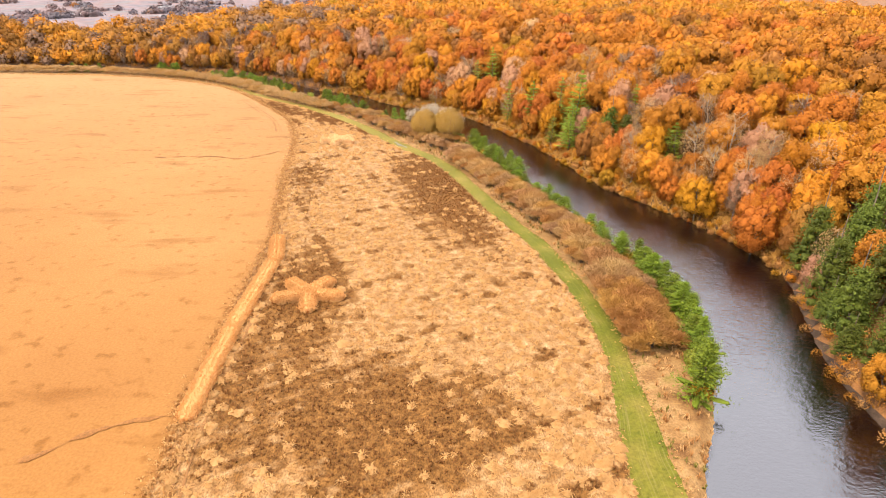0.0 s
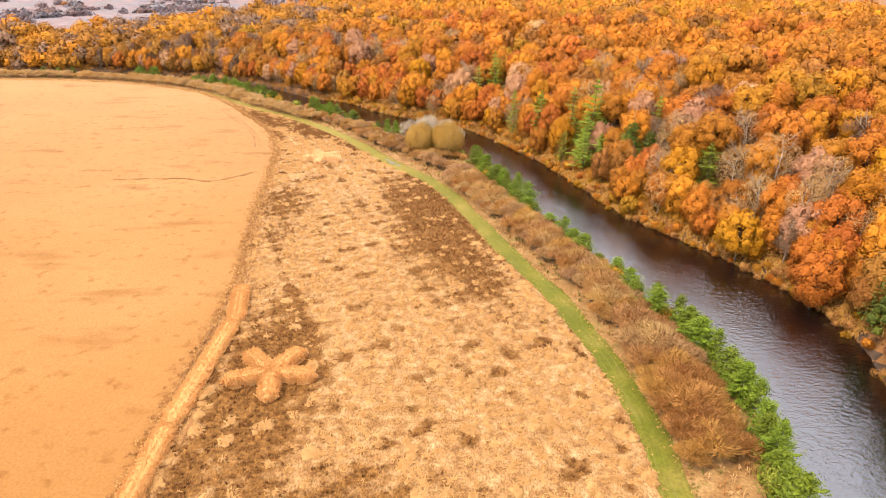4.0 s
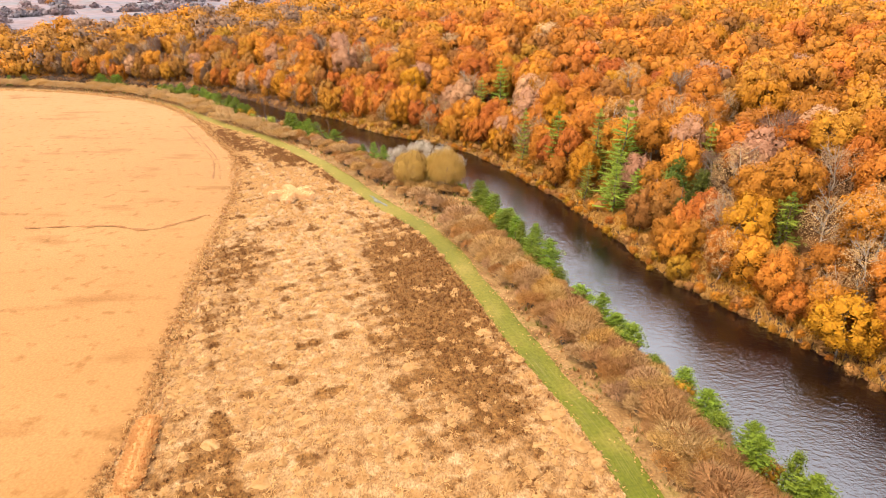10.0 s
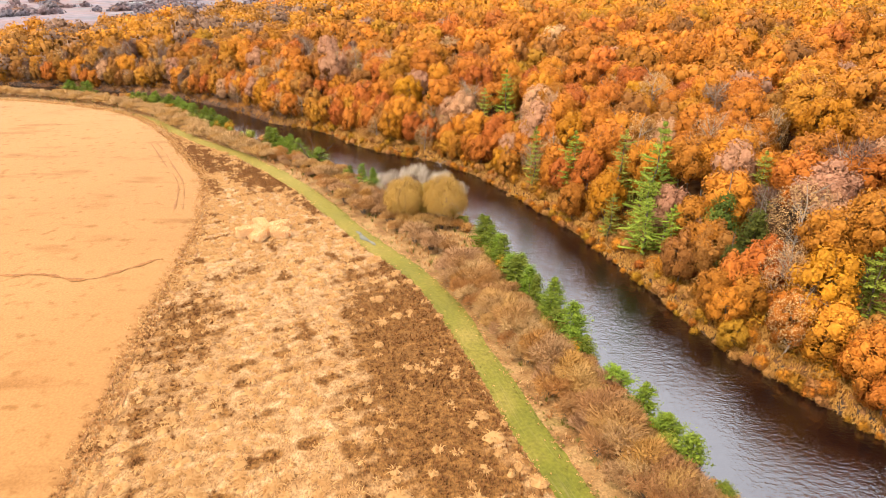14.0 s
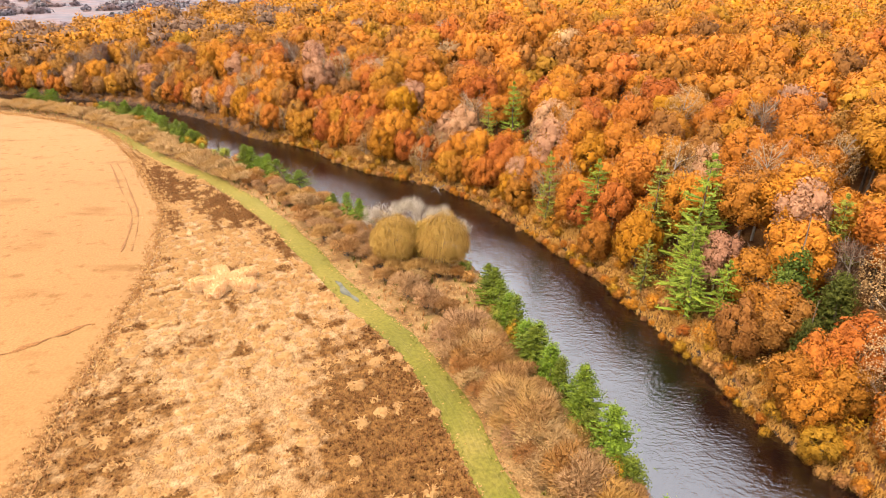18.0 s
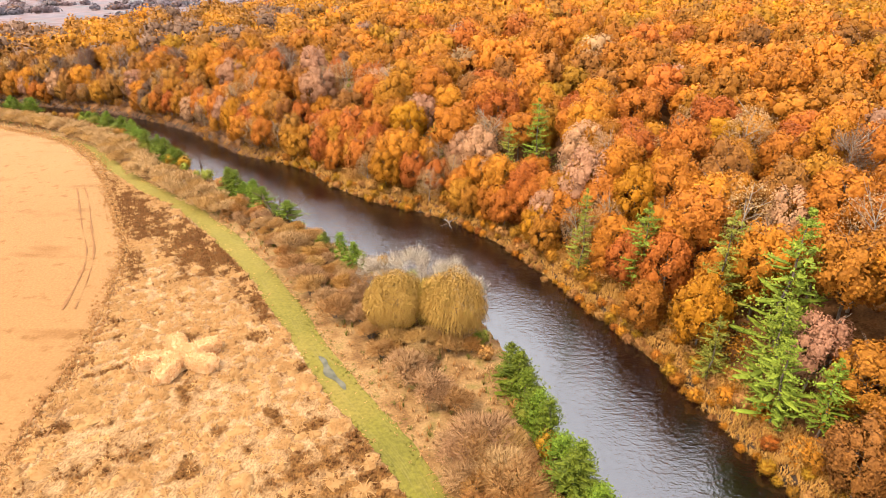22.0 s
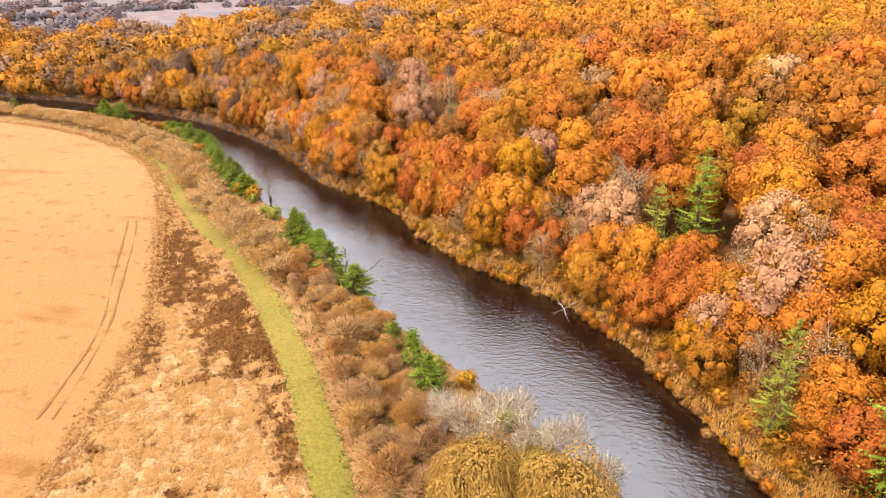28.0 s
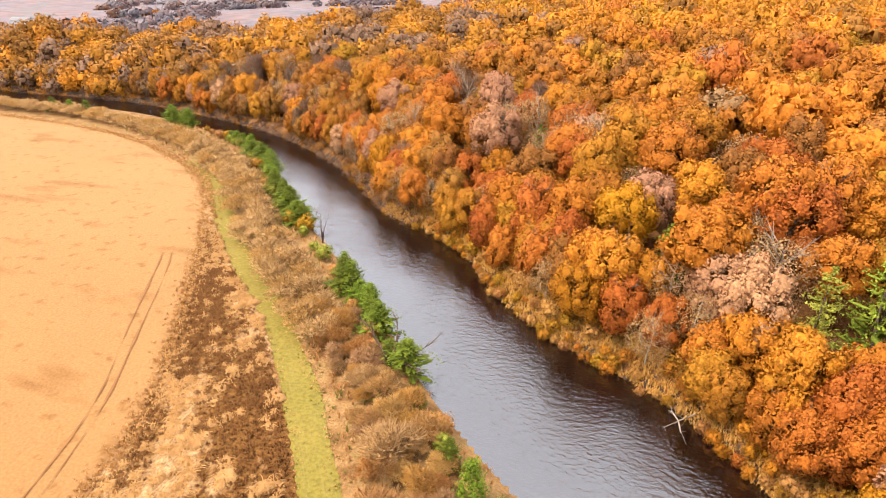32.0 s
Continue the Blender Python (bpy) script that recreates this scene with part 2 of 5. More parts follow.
def lane_material():
    """Mown lane: green in places, sun-bleached in others, with wheel streaks along it (UV x is across, y along)."""
    m, n, l, b = nodes_of("mown_grass_lane")
    green = ramp_node(n, l, noise_node(n, l, 0.10, 5.0), [(0.30, (0.052, 0.062, 0.003)), (0.50, (0.088, 0.088, 0.006)), (0.70, (0.155, 0.118, 0.022))])
    co = n.new("ShaderNodeTexCoord")
    sep = n.new("ShaderNodeSeparateXYZ")
    l.new(co.outputs["Object"], sep.inputs["Vector"])
    dry = ramp_node(n, l, math_node(n, l, "DIVIDE", sep.outputs["Y"], 300.0), [(0.35, (0, 0, 0)), (0.85, (1, 1, 1))])
    green = mix_node(n, l, math_node(n, l, "MULTIPLY", dry, 0.78), green, (0.205, 0.150, 0.032))
    f = ramp_node(n, l, noise_node(n, l, 2.4, 6.0), [(0.28, (0.62, 0.62, 0.55)), (0.65, (1.15, 1.12, 1.05))])
    col = mix_node(n, l, 0.8, green, f, "MULTIPLY")
    uv = n.new("ShaderNodeUVMap")
    mp = n.new("ShaderNodeMapping")
    mp.inputs["Scale"].default_value = (14.0, 0.12, 1)
    l.new(uv.outputs["UV"], mp.inputs["Vector"])
    tex = n.new("ShaderNodeTexNoise")
    tex.inputs["Scale"].default_value, tex.inputs["Detail"].default_value = 1.0, 3.0
    l.new(mp.outputs["Vector"], tex.inputs["Vector"])
    wheel = ramp_node(n, l, tex.outputs["Fac"], [(0.52, (0, 0, 0)), (0.70, (1, 1, 1))])
    col = mix_node(n, l, math_node(n, l, "MULTIPLY", wheel, 0.35), col, (0.198, 0.149, 0.056))
    l.new(col, b.inputs["Base Color"])
    b.inputs["Roughness"].default_value = 0.9
    b.inputs["Specular IOR Level"].default_value = 0.15
    bp = n.new("ShaderNodeBump")
    bp.inputs["Strength"].default_value, bp.inputs["Distance"].default_value = 0.5, 0.12
    l.new(noise_node(n, l, 6.0, 5.0), bp.inputs["Height"])
    l.new(bp.outputs["Normal"], b.inputs["Normal"])
    return m


def water_material():
    m, n, l, b = nodes_of("river_water")
    b.inputs["Base Color"].default_value = (0.004, 0.002, 0.002, 1)
    b.inputs["Roughness"].default_value = 0.04
    b.inputs["IOR"].default_value = 1.85
    b.inputs["Specular IOR Level"].default_value = 0.8
    big = noise_node(n, l, 0.16, 3.0)
    wave = noise_node(n, l, 1.15, 3.0, stretch=(1.0, 1.6, 1))
    fine = noise_node(n, l, 3.2, 3.0)
    calm = ramp_node(n, l, noise_node(n, l, 0.028, 3.0), [(0.38, (0.45, 0.45, 0.45)), (0.6, (1, 1, 1))])
    h = math_node(n, l, "ADD", math_node(n, l, "MULTIPLY", wave, 0.6), math_node(n, l, "MULTIPLY", fine, 0.34))
    h = math_node(n, l, "ADD", math_node(n, l, "MULTIPLY", h, calm), math_node(n, l, "MULTIPLY", big, 0.5))
    bp = n.new("ShaderNodeBump")
    bp.inputs["Strength"].default_value, bp.inputs["Distance"].default_value = 1.0, 0.16
    l.new(h, bp.inputs["Height"])
    l.new(bp.outputs["Normal"], b.inputs["Normal"])
    return m


M["meadow"], M["crop_sheet"], M["lane"], M["water"] = meadow_material(), crop_material(), lane_material(), water_material()
M["field_wear"] = rough_material("flattened_crop", [(0.3, (0.180, 0.074, 0.019)), (0.7, (0.228, 0.100, 0.027))], 0.8, 3.0)
M["rut"] = rough_material("trodden_rut_soil", [(0.3, (0.150, 0.066, 0.020)), (0.7, (0.205, 0.092, 0.029))], 0.5)
pm, pn, pl, pb = nodes_of("puddle_water")
pl.new(ramp_node(pn, pl, noise_node(pn, pl, 0.9, 4.0), [(0.35, (0.045, 0.043, 0.020)), (0.65, (0.105, 0.092, 0.055))]), pb.inputs["Base Color"])
pb.inputs["Roughness"].default_value = 0.3
pb.inputs["Specular IOR Level"].default_value = 0.2
M["puddle"] = pm

# ---- building helpers ----
rng = np.random.default_rng(7)


def mesh_np(name, V, F, mats, index=None, smooth=False, normals=None):
    """A mesh from arrays: V (n, 3) and F (m, 3 or 4), one material or several with an index a face."""
    me = bpy.data.meshes.new(name)
    V, F = np.asarray(V, np.float32), np.array(F, np.int32)
    k = F.shape[1]
    if normals is not None:
        # each face turns its front towards the side that its normals name
        normals = np.asarray(normals, np.float32)
        front = np.cross(V[F[:, 1]] - V[F[:, 0]], V[F[:, 2]] - V[F[:, 0]])
        back = (front * normals[F].mean(1)).sum(1) < 0
        F[back] = F[back][:, ::-1]
    me.vertices.add(len(V))
    me.vertices.foreach_set("co", V.ravel())
    me.loops.add(F.size)
    me.loops.foreach_set("vertex_index", F.ravel())
    me.polygons.add(len(F))
    me.polygons.foreach_set("loop_start", np.arange(0, F.size, k, dtype=np.int32))
    me.polygons.foreach_set("loop_total", np.full(len(F), k, np.int32))
    for m in mats if isinstance(mats, (list, tuple)) else [mats]:
        me.materials.append(m)
    if index is not None:
        me.polygons.foreach_set("material_index", np.asarray(index, np.int32))
    if smooth:
        me.polygons.foreach_set("use_smooth", np.ones(len(F), bool))
    me.update(calc_edges=True)
    if normals is not None:
        me.polygons.foreach_set("use_smooth", np.ones(len(F), bool))
        me.normals_split_custom_set_from_vertices(np.asarray(normals, np.float32))
    return me


def part(name, mesh, parent, label=""):
    ob = new(name, mesh)
    ob.parent = parent
    return tagged(ob, label)


def thing(name, pieces, m, label, category, group="", size=1.0):
    """An Empty at the thing's base with one mesh object a part; pieces: (name, mesh, label)."""
    e = new(name)
    e.empty_display_size = 0.5
    e.matrix_world = m @ Matrix.Diagonal((size, size, size, 1)) if isinstance(size, (int, float)) else m @ Matrix.Diagonal((*size, 1))
    for pname, mesh, plabel in pieces:
        part(pname, mesh, e, plabel)
    return tagged(e, label, category, group)


def smooth_line(pts, step=2.0):
    """A Catmull-Rom curve through the points, resampled at even steps."""
    p = np.asarray(pts, float)
    p = np.vstack([2 * p[0] - p[1], p, 2 * p[-1] - p[-2]])
    out = []
    for i in range(1, len(p) - 2):
        t = np.linspace(0, 1, 12, endpoint=False)[:, None]
        a, b, c, d = p[i - 1], p[i], p[i + 1], p[i + 2]
        out.append(0.5 * (2 * b + (c - a) * t + (2 * a - 5 * b + 4 * c - d) * t ** 2 + (3 * b - a - 3 * c + d) * t ** 3))
    q = np.vstack(out + [p[-2:-1]])
    s = np.concatenate([[0], np.cumsum(np.linalg.norm(np.diff(q, axis=0), axis=1))])
    u = np.arange(0, s[-1], step)
    return np.stack([np.interp(u, s, q[:, 0]), np.interp(u, s, q[:, 1])], 1)


def dist_to(line, x, y):
    """Distance of many points to a polyline."""
    x, y = np.asarray(x, float), np.asarray(y, float)
    best = np.full(x.shape, 1e9)
    for (ax, ay), (bx, by) in zip(line[:-1], line[1:]):
        dx, dy = bx - ax, by - ay
        t = np.clip(((x - ax) * dx + (y - ay) * dy) / (dx * dx + dy * dy + 1e-9), 0, 1)
        best = np.minimum(best, (x - ax - t * dx) ** 2 + (y - ay - t * dy) ** 2)
    return np.sqrt(best)


def inside(poly, x, y):
    x, y = np.asarray(x, float), np.asarray(y, float)
    c = np.zeros(x.shape, bool)
    for (ax, ay), (bx, by) in zip(poly, np.roll(poly, -1, axis=0)):
        hit = (ay > y) != (by > y)
        c ^= hit & (x < (bx - ax) * (y - ay) / (by - ay + 1e-12) + ax)
    return c


def sstep(v):
    v = np.clip(v, 0, 1)
    return v * v * (3 - 2 * v)


def wavy(x, y, s, seed=0.0):
    """Soft value noise made of sines, about -1 to 1, with features of about s metres."""
    k = 2 * math.pi / s
    return (np.sin(k * (0.8 * x + 0.33 * y) + seed) + np.sin(k * (-0.41 * x + 0.77 * y) + 1.7 * seed + 1) + np.sin(k * 1.7 * (0.5 * x - 0.71 * y) + 2.3 * seed + 2) * 0.7
            + np.sin(k * 2.3 * (0.62 * x + 0.55 * y) + 3.1 * seed) * 0.5) / 2.6


# ---- plan: banks, field edge and lane ----
L_BANK = smooth_line([(27, -120), (27, 0), (28, 40), (30, 52), (34, 60), (37, 68), (40, 80), (41, 91), (39.3, 101), (36.3, 110), (33.4, 119), (30.4, 128), (27, 137), (23.6, 147), (20.2, 158), (16.8, 169), (13.8, 180), (11, 191), (7.4, 202),
                      (1.6, 213), (-9, 223), (-19, 231), (-29, 240), (-40, 252), (-55, 267), (-68, 279), (-82, 292), (-97, 309), (-118, 325), (-145, 336), (-178, 343), (-240, 341), (-330, 332), (-700, 300)], 3.0)
R_BANK = smooth_line([(52, -120), (53, 0), (54, 40), (55, 60), (56, 75), (60, 90), (63.5, 102), (63, 114), (57, 129.5), (49.8, 142), (42, 155.3), (38.2, 166.5), (34.6, 179), (29.8, 194), (25.5, 205),
                      (20, 216), (13, 230), (6, 240), (-3, 249), (-16, 256.3), (-27, 265.6), (-35.2, 276.4), (-45.4, 285.2), (-59.4, 292.6), (-75.5, 310), (-96, 325.8), (-118.6, 338.6), (-146, 348), (-185, 356), (-245, 354), (-330, 346), (-700, 316)], 3.0)
RIVER = np.vstack([L_BANK, R_BANK[::-1]])
FIELD_EDGE = smooth_line([(-24, -120), (-26, 0), (-28, 35), (-30, 47), (-32, 62), (-33.2, 80), (-34, 93), (-34.6, 103), (-35.4, 116), (-39, 135), (-43, 155), (-45.6, 175), (-48.4, 192), (-51.6, 206),
                          (-58, 224), (-66, 238), (-80, 260), (-98, 284), (-116, 299), (-143, 311.5), (-170, 317.5), (-205, 319.5), (-250, 318), (-330, 310), (-460, 298)], 2.0)
LANE = smooth_line([(23, -60), (23, 30), (23.2, 48), (24, 62), (25, 75), (24.6, 86), (22.5, 99), (18.5, 115), (13, 129.5), (6, 151), (0, 168), (-6.3, 179), (-13.8, 189.2), (-21, 201),
                    (-28.5, 213), (-34.5, 221.8), (-40, 229), (-46.5, 236.8), (-58, 249), (-72.5, 261.3), (-90, 279), (-104, 292.5), (-119, 303)], 1.5)
RIDGE = ((-460, 352), (-300, 366), (-260, 380), (-208, 403), (-150, 447), (-105, 500), (-55, 620), (0, 740), (100, 1000), (400, 1500))


def ground_z(x, y):
    """Height of the land: level meadow, river bed, wooded rise beyond the river and the valley behind its crest."""
    x, y = np.asarray(x, float), np.asarray(y, float)
    dl, dr, wet = dist_to(L_BANK, x, y), dist_to(R_BANK, x, y), inside(RIVER, x, y)
    z_meadow = -1.5 + 1.55 * sstep(dl / 2.6) - 0.05
    top = 9.0 + 9.5 * sstep((x + 220) / 230)
    crest = np.interp(x, [p[0] for p in RIDGE], [p[1] for p in RIDGE])
    beyond = np.clip((y - crest) * 0.8, 0, None)
    z_wood = -1.5 + 1.5 * sstep(dr / 2.5) + top * (1 - np.exp(-dr / 42)) + 1.6 * wavy(x, y, 110, 0.4) * sstep(dr / 60)
    z_wood = z_wood - (top + 14) * sstep(beyond / 260) + 60 * sstep((beyond - 1300) / 2500) + 10 * wavy(x, y, 900, 1.0) * sstep(beyond / 700)
    z_bed = -1.5 - 1.6 * sstep(np.minimum(dl, dr) / 5)
    return np.where(wet, z_bed, np.where(dr < dl, z_wood, z_meadow)), dl, dr, wet


def grid_sheet(xs, ys):
    X, Y = np.meshgrid(xs, ys)
    nx, ny = len(xs), len(ys)
    i = np.arange(nx * ny).reshape(ny, nx)
    F = np.stack([i[:-1, :-1], i[:-1, 1:], i[1:, 1:], i[1:, :-1]], -1).reshape(-1, 4)
    return X.ravel(), Y.ravel(), F


xs = np.concatenate([np.linspace(-4000, -340, 40), np.arange(-330, -140, 2.0), np.arange(-140, 90, 1.0), np.arange(90, 200, 2.0), np.arange(200, 420, 10.0), np.linspace(430, 4000, 34)])
ys = np.concatenate([np.linspace(-900, -60, 12), np.arange(-50, 40, 2.0), np.arange(40, 350, 1.0), np.arange(350, 420, 2.0), np.arange(420, 760, 10.0), np.linspace(780, 4800, 60)])
gx, gy, gf = grid_sheet(xs, ys)
gzv, gdl, gdr, gwet = ground_z(gx, gy)
kind = np.where(gwet & (np.minimum(gdl, gdr) > 2.9), 1, np.where(gdr < gdl, 0, 2))
crest_g = np.interp(gx, [p[0] for p in RIDGE], [p[1] for p in RIDGE])
# ground well past the crest takes the valley material with its painted haze
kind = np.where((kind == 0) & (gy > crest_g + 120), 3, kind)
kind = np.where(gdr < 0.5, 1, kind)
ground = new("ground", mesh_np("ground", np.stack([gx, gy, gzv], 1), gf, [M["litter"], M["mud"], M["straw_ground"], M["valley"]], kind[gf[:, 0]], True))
tagged(ground, "leaf-strewn woodland slope and dry grass river flat", "ground", kind="structure")

GZ = gzv.reshape(len(ys), len(xs))


def height_at(x, y):
    """Height of the ground sheet at one place."""
    i = min(max(int(np.searchsorted(xs, x)) - 1, 0), len(xs) - 2)
    j = min(max(int(np.searchsorted(ys, y)) - 1, 0), len(ys) - 2)
    u, v = (x - xs[i]) / (xs[i + 1] - xs[i]), (y - ys[j]) / (ys[j + 1] - ys[j])
    return float((GZ[j, i] * (1 - u) + GZ[j, i + 1] * u) * (1 - v) + (GZ[j + 1, i] * (1 - u) + GZ[j + 1, i + 1] * u) * v)


# river surface between the banks
wl_, wr_ = smooth_line(L_BANK, 3.0), smooth_line(R_BANK, 3.0)
rows = 220
ia, ib = np.linspace(0, len(wl_) - 1, rows), np.linspace(0, len(wr_) - 1, rows)
WV = []
for a_, b_ in zip(ia, ib):
    p = np.array([np.interp(a_, range(len(wl_)), wl_[:, 0]), np.interp(a_, range(len(wl_)), wl_[:, 1])])
    q = np.array([np.interp(b_, range(len(wr_)), wr_[:, 0]), np.interp(b_, range(len(wr_)), wr_[:, 1])])
    for s in np.linspace(-0.12, 1.12, 8):
        WV.append((*(p + (q - p) * s), -1.35))
WF = [(r * 8 + c, (r + 1) * 8 + c, (r + 1) * 8 + c + 1, r * 8 + c + 1) for r in range(rows - 1) for c in range(7)]
river = new("river_water", mesh_np("river_water", WV, [f[::-1] for f in WF], M["water"], smooth=True))
tagged(river, "dark rippled river reflecting trees and grey sky", "river", kind="structure")


def lane_normal(line):
    d = np.gradient(line, axis=0)
    d /= np.linalg.norm(d, axis=1)[:, None]
    return np.stack([d[:, 1], -d[:, 0]], 1)


def ribbon(line, widths, offsets, z, mat, name):
    """A strip that follows a line; widths: half width at each step; gives a UV map across and along it."""
    nrm = lane_normal(line)
    k = 9
    us = np.linspace(-1, 1, k)
    V, UV = [], []
    for i, (p, n_) in enumerate(zip(line, nrm)):
        for u in us:
            w = widths[i] * u + offsets[i]
            q = p + n_ * w
            V.append((q[0], q[1], z + min(0.05, 0.10 * abs(widths[i])) * (1 - u * u)))
            UV.append((u, i * 1.5))
    F = [(i * k + j, i * k + j + 1, (i + 1) * k + j + 1, (i + 1) * k + j) for i in range(len(line) - 1) for j in range(k - 1)]
    me = mesh_np(name, V, F, mat, smooth=True)
    uvl = me.uv_layers.new(name="UVMap")
    UV = np.array(UV, np.float32)
    uvl.data.foreach_set("uv", UV[np.array(F).ravel()].ravel())
    return new(name, me)


# mown lane
ln = len(LANE)
si = np.arange(ln) * 1.5
fade = np.interp(LANE[:, 1], [40, 56, 75, 120, 200, 290, 303], [3.0, 2.5, 1.8, 2.0, 2.15, 2.2, 1.1])
hw = fade + 0.10 * np.sin(si * 0.23) + 0.06 * np.sin(si * 1.3 + 1) + rng.normal(0, 0.05, ln)
lane = ribbon(LANE, hw, 0.15 * np.sin(si * 0.37), 0.06, M["lane"], "grass_lane")
tagged(lane, "mown green grass lane with yellowed wheel streaks", "lane", kind="structure")

# ripe field: a raised sheet with a sloping edge
ey = np.concatenate([np.arange(-60, 250, 2.0), np.arange(250, 319.5, 1.0)])
top_i = int(np.argmax(FIELD_EDGE[:, 1]))
ex = np.interp(ey, FIELD_EDGE[:top_i + 1, 1], FIELD_EDGE[:top_i + 1, 0])
cols = np.concatenate([[0, 0.7, 1.5], np.linspace(2.4, 60, 30), np.linspace(64, 420, 60)])
FV = []
for y_, x_ in zip(ey, ex):
    for j, c in enumerate(cols):
        xx, yy = x_ - c + (0.25 * math.sin(y_ * 1.3) + 0.3 * math.sin(y_ * 0.37)) * (j < 3), y_
        FV.append((xx, yy, 0.03 if j == 0 else (0.24 if j == 1 else 0.40) + 0.07 * wavy(xx, yy, 7.0, 3.0) + 0.05 * wavy(xx, yy, 2.9, 5.0)))
nc = len(cols)
FF = [(i * nc + j, (i + 1) * nc + j, (i + 1) * nc + j + 1, i * nc + j + 1) for i in range(len(ey) - 1) for j in range(nc - 1)]
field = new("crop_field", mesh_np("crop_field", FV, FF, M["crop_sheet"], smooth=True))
tagged(field, "wide ripe orange-tan crop field, nearly smooth", "field", kind="structure")


def weed_and_shade(x, y):
    """How far brown weeds take over from pale grass: stands beside the lane, by the star and along the field's edge;
    the strip beside the standing row also paints its cast shade.
    """
    x, y = np.asarray(x, float), np.asarray(y, float)
    v = np.zeros(x.shape)
    # (-27.2, 80): rutted strip, with the standing row's shadow painted in weed brown
    for cx, cy, rx, ry, turn, w in ((-22.5, 91, 6.5, 21, 8, 1.0), (-2, 145, 9.5, 37, 14, 1.05), (-7, 59, 18, 13, 0, 0.95), (-22, 66, 8, 16, 0, 0.7), (-37, 157, 5.5, 14, 14, 0.75),
                                    (-33, 140, 4, 9, 0, 0.6), (-28, 189, 7, 3.5, 0, 0.35), (-16, 205, 9, 3.5, -55, 0.8), (-46, 227, 16, 5.5, -47, 0.95), (-66, 243, 20, 6, -47, 0.95), (-82, 262, 10, 4, -50, 0.8),
                                    (-56, 222, 9, 2.5, -55, 0.8), (-20, 154, 5, 12, 10, 0.45), (-4, 182, 3.5, 9, 30, 0.7), (-34, 176, 4, 5, 0, 0.5), (-27.2, 80, 2.2, 34, 1, 0.9), (-30, 212, 12, 4, -55, 0.8), (-34.4, 191.6, 5.5, 4.5, 0, 0.5)):
        c, s = math.cos(radians(turn)), math.sin(radians(turn))
        u, t = (c * (x - cx) + s * (y - cy)) / rx, (-s * (x - cx) + c * (y - cy)) / ry
        v = np.maximum(v, w * np.clip(1.6 - np.sqrt(u * u + t * t) * 1.1 + 0.3 * wavy(x, y, 9.0, 2.0), 0, 1))
    v = np.maximum(v, np.clip(1.7 * wavy(x, y, 13.0, 6.0) * wavy(x, y, 5.5, 1.0) + 0.10, 0, 0.85))
    return np.clip(v + 0.25 * wavy(x, y, 3.1, 4.0), 0, 1)


# meadow of tussock grass between the field and the lane
my = np.concatenate([np.arange(-20, 40, 1.5), np.arange(40, 285, 0.5)])
fx = np.interp(my, FIELD_EDGE[:top_i + 1, 1], FIELD_EDGE[:top_i + 1, 0])
lane_dir = np.gradient(LANE, axis=0)
lane_side = hw / np.maximum(0.35, np.abs(lane_dir[:, 1]) / np.linalg.norm(lane_dir, axis=1))
lx = np.interp(my, LANE[:, 1], LANE[:, 0] - lane_side + 0.2)
nm = 92
MV = []
for y_, a_, b_ in zip(my, fx, lx):
    xs_ = np.linspace(a_ - 0.6, max(b_, a_ + 0.5), nm)
    MV.append(np.stack([xs_, np.full(nm, y_)], 1))
MV = np.vstack(MV)
MX, MY = MV[:, 0] + 0.2 * np.sin(MV[:, 1] * 5.0), MV[:, 1]
wd = weed_and_shade(MX, MY)
mound = 0.45 + 0.4 * wavy(MX, MY, 2.6, 8.0) * wavy(MX, MY, 3.7, 2.2) + 0.3 * wavy(MX, MY, 1.7, 3.3)
edge_f = np.tile(np.sin(np.linspace(0, math.pi, nm)), len(my)) ** 0.3
MZ = 0.05 + (0.08 + 0.52 * np.clip(mound, 0, 1) * (1.1 - 0.7 * wd) + 0.10 * wd) * edge_f
MF = [(i * nm + j, i * nm + j + 1, (i + 1) * nm + j + 1, (i + 1) * nm + j) for i in range(len(my) - 1) for j in range(nm - 1)]
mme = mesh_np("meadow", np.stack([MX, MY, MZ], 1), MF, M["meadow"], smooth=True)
att = mme.attributes.new("weed", "FLOAT", "POINT")
att.data.foreach_set("value", wd.astype(np.float32))
meadow = new("meadow", mme)
tagged(meadow, "dry straw-coloured meadow with brown weed stands", "meadow", kind="structure")


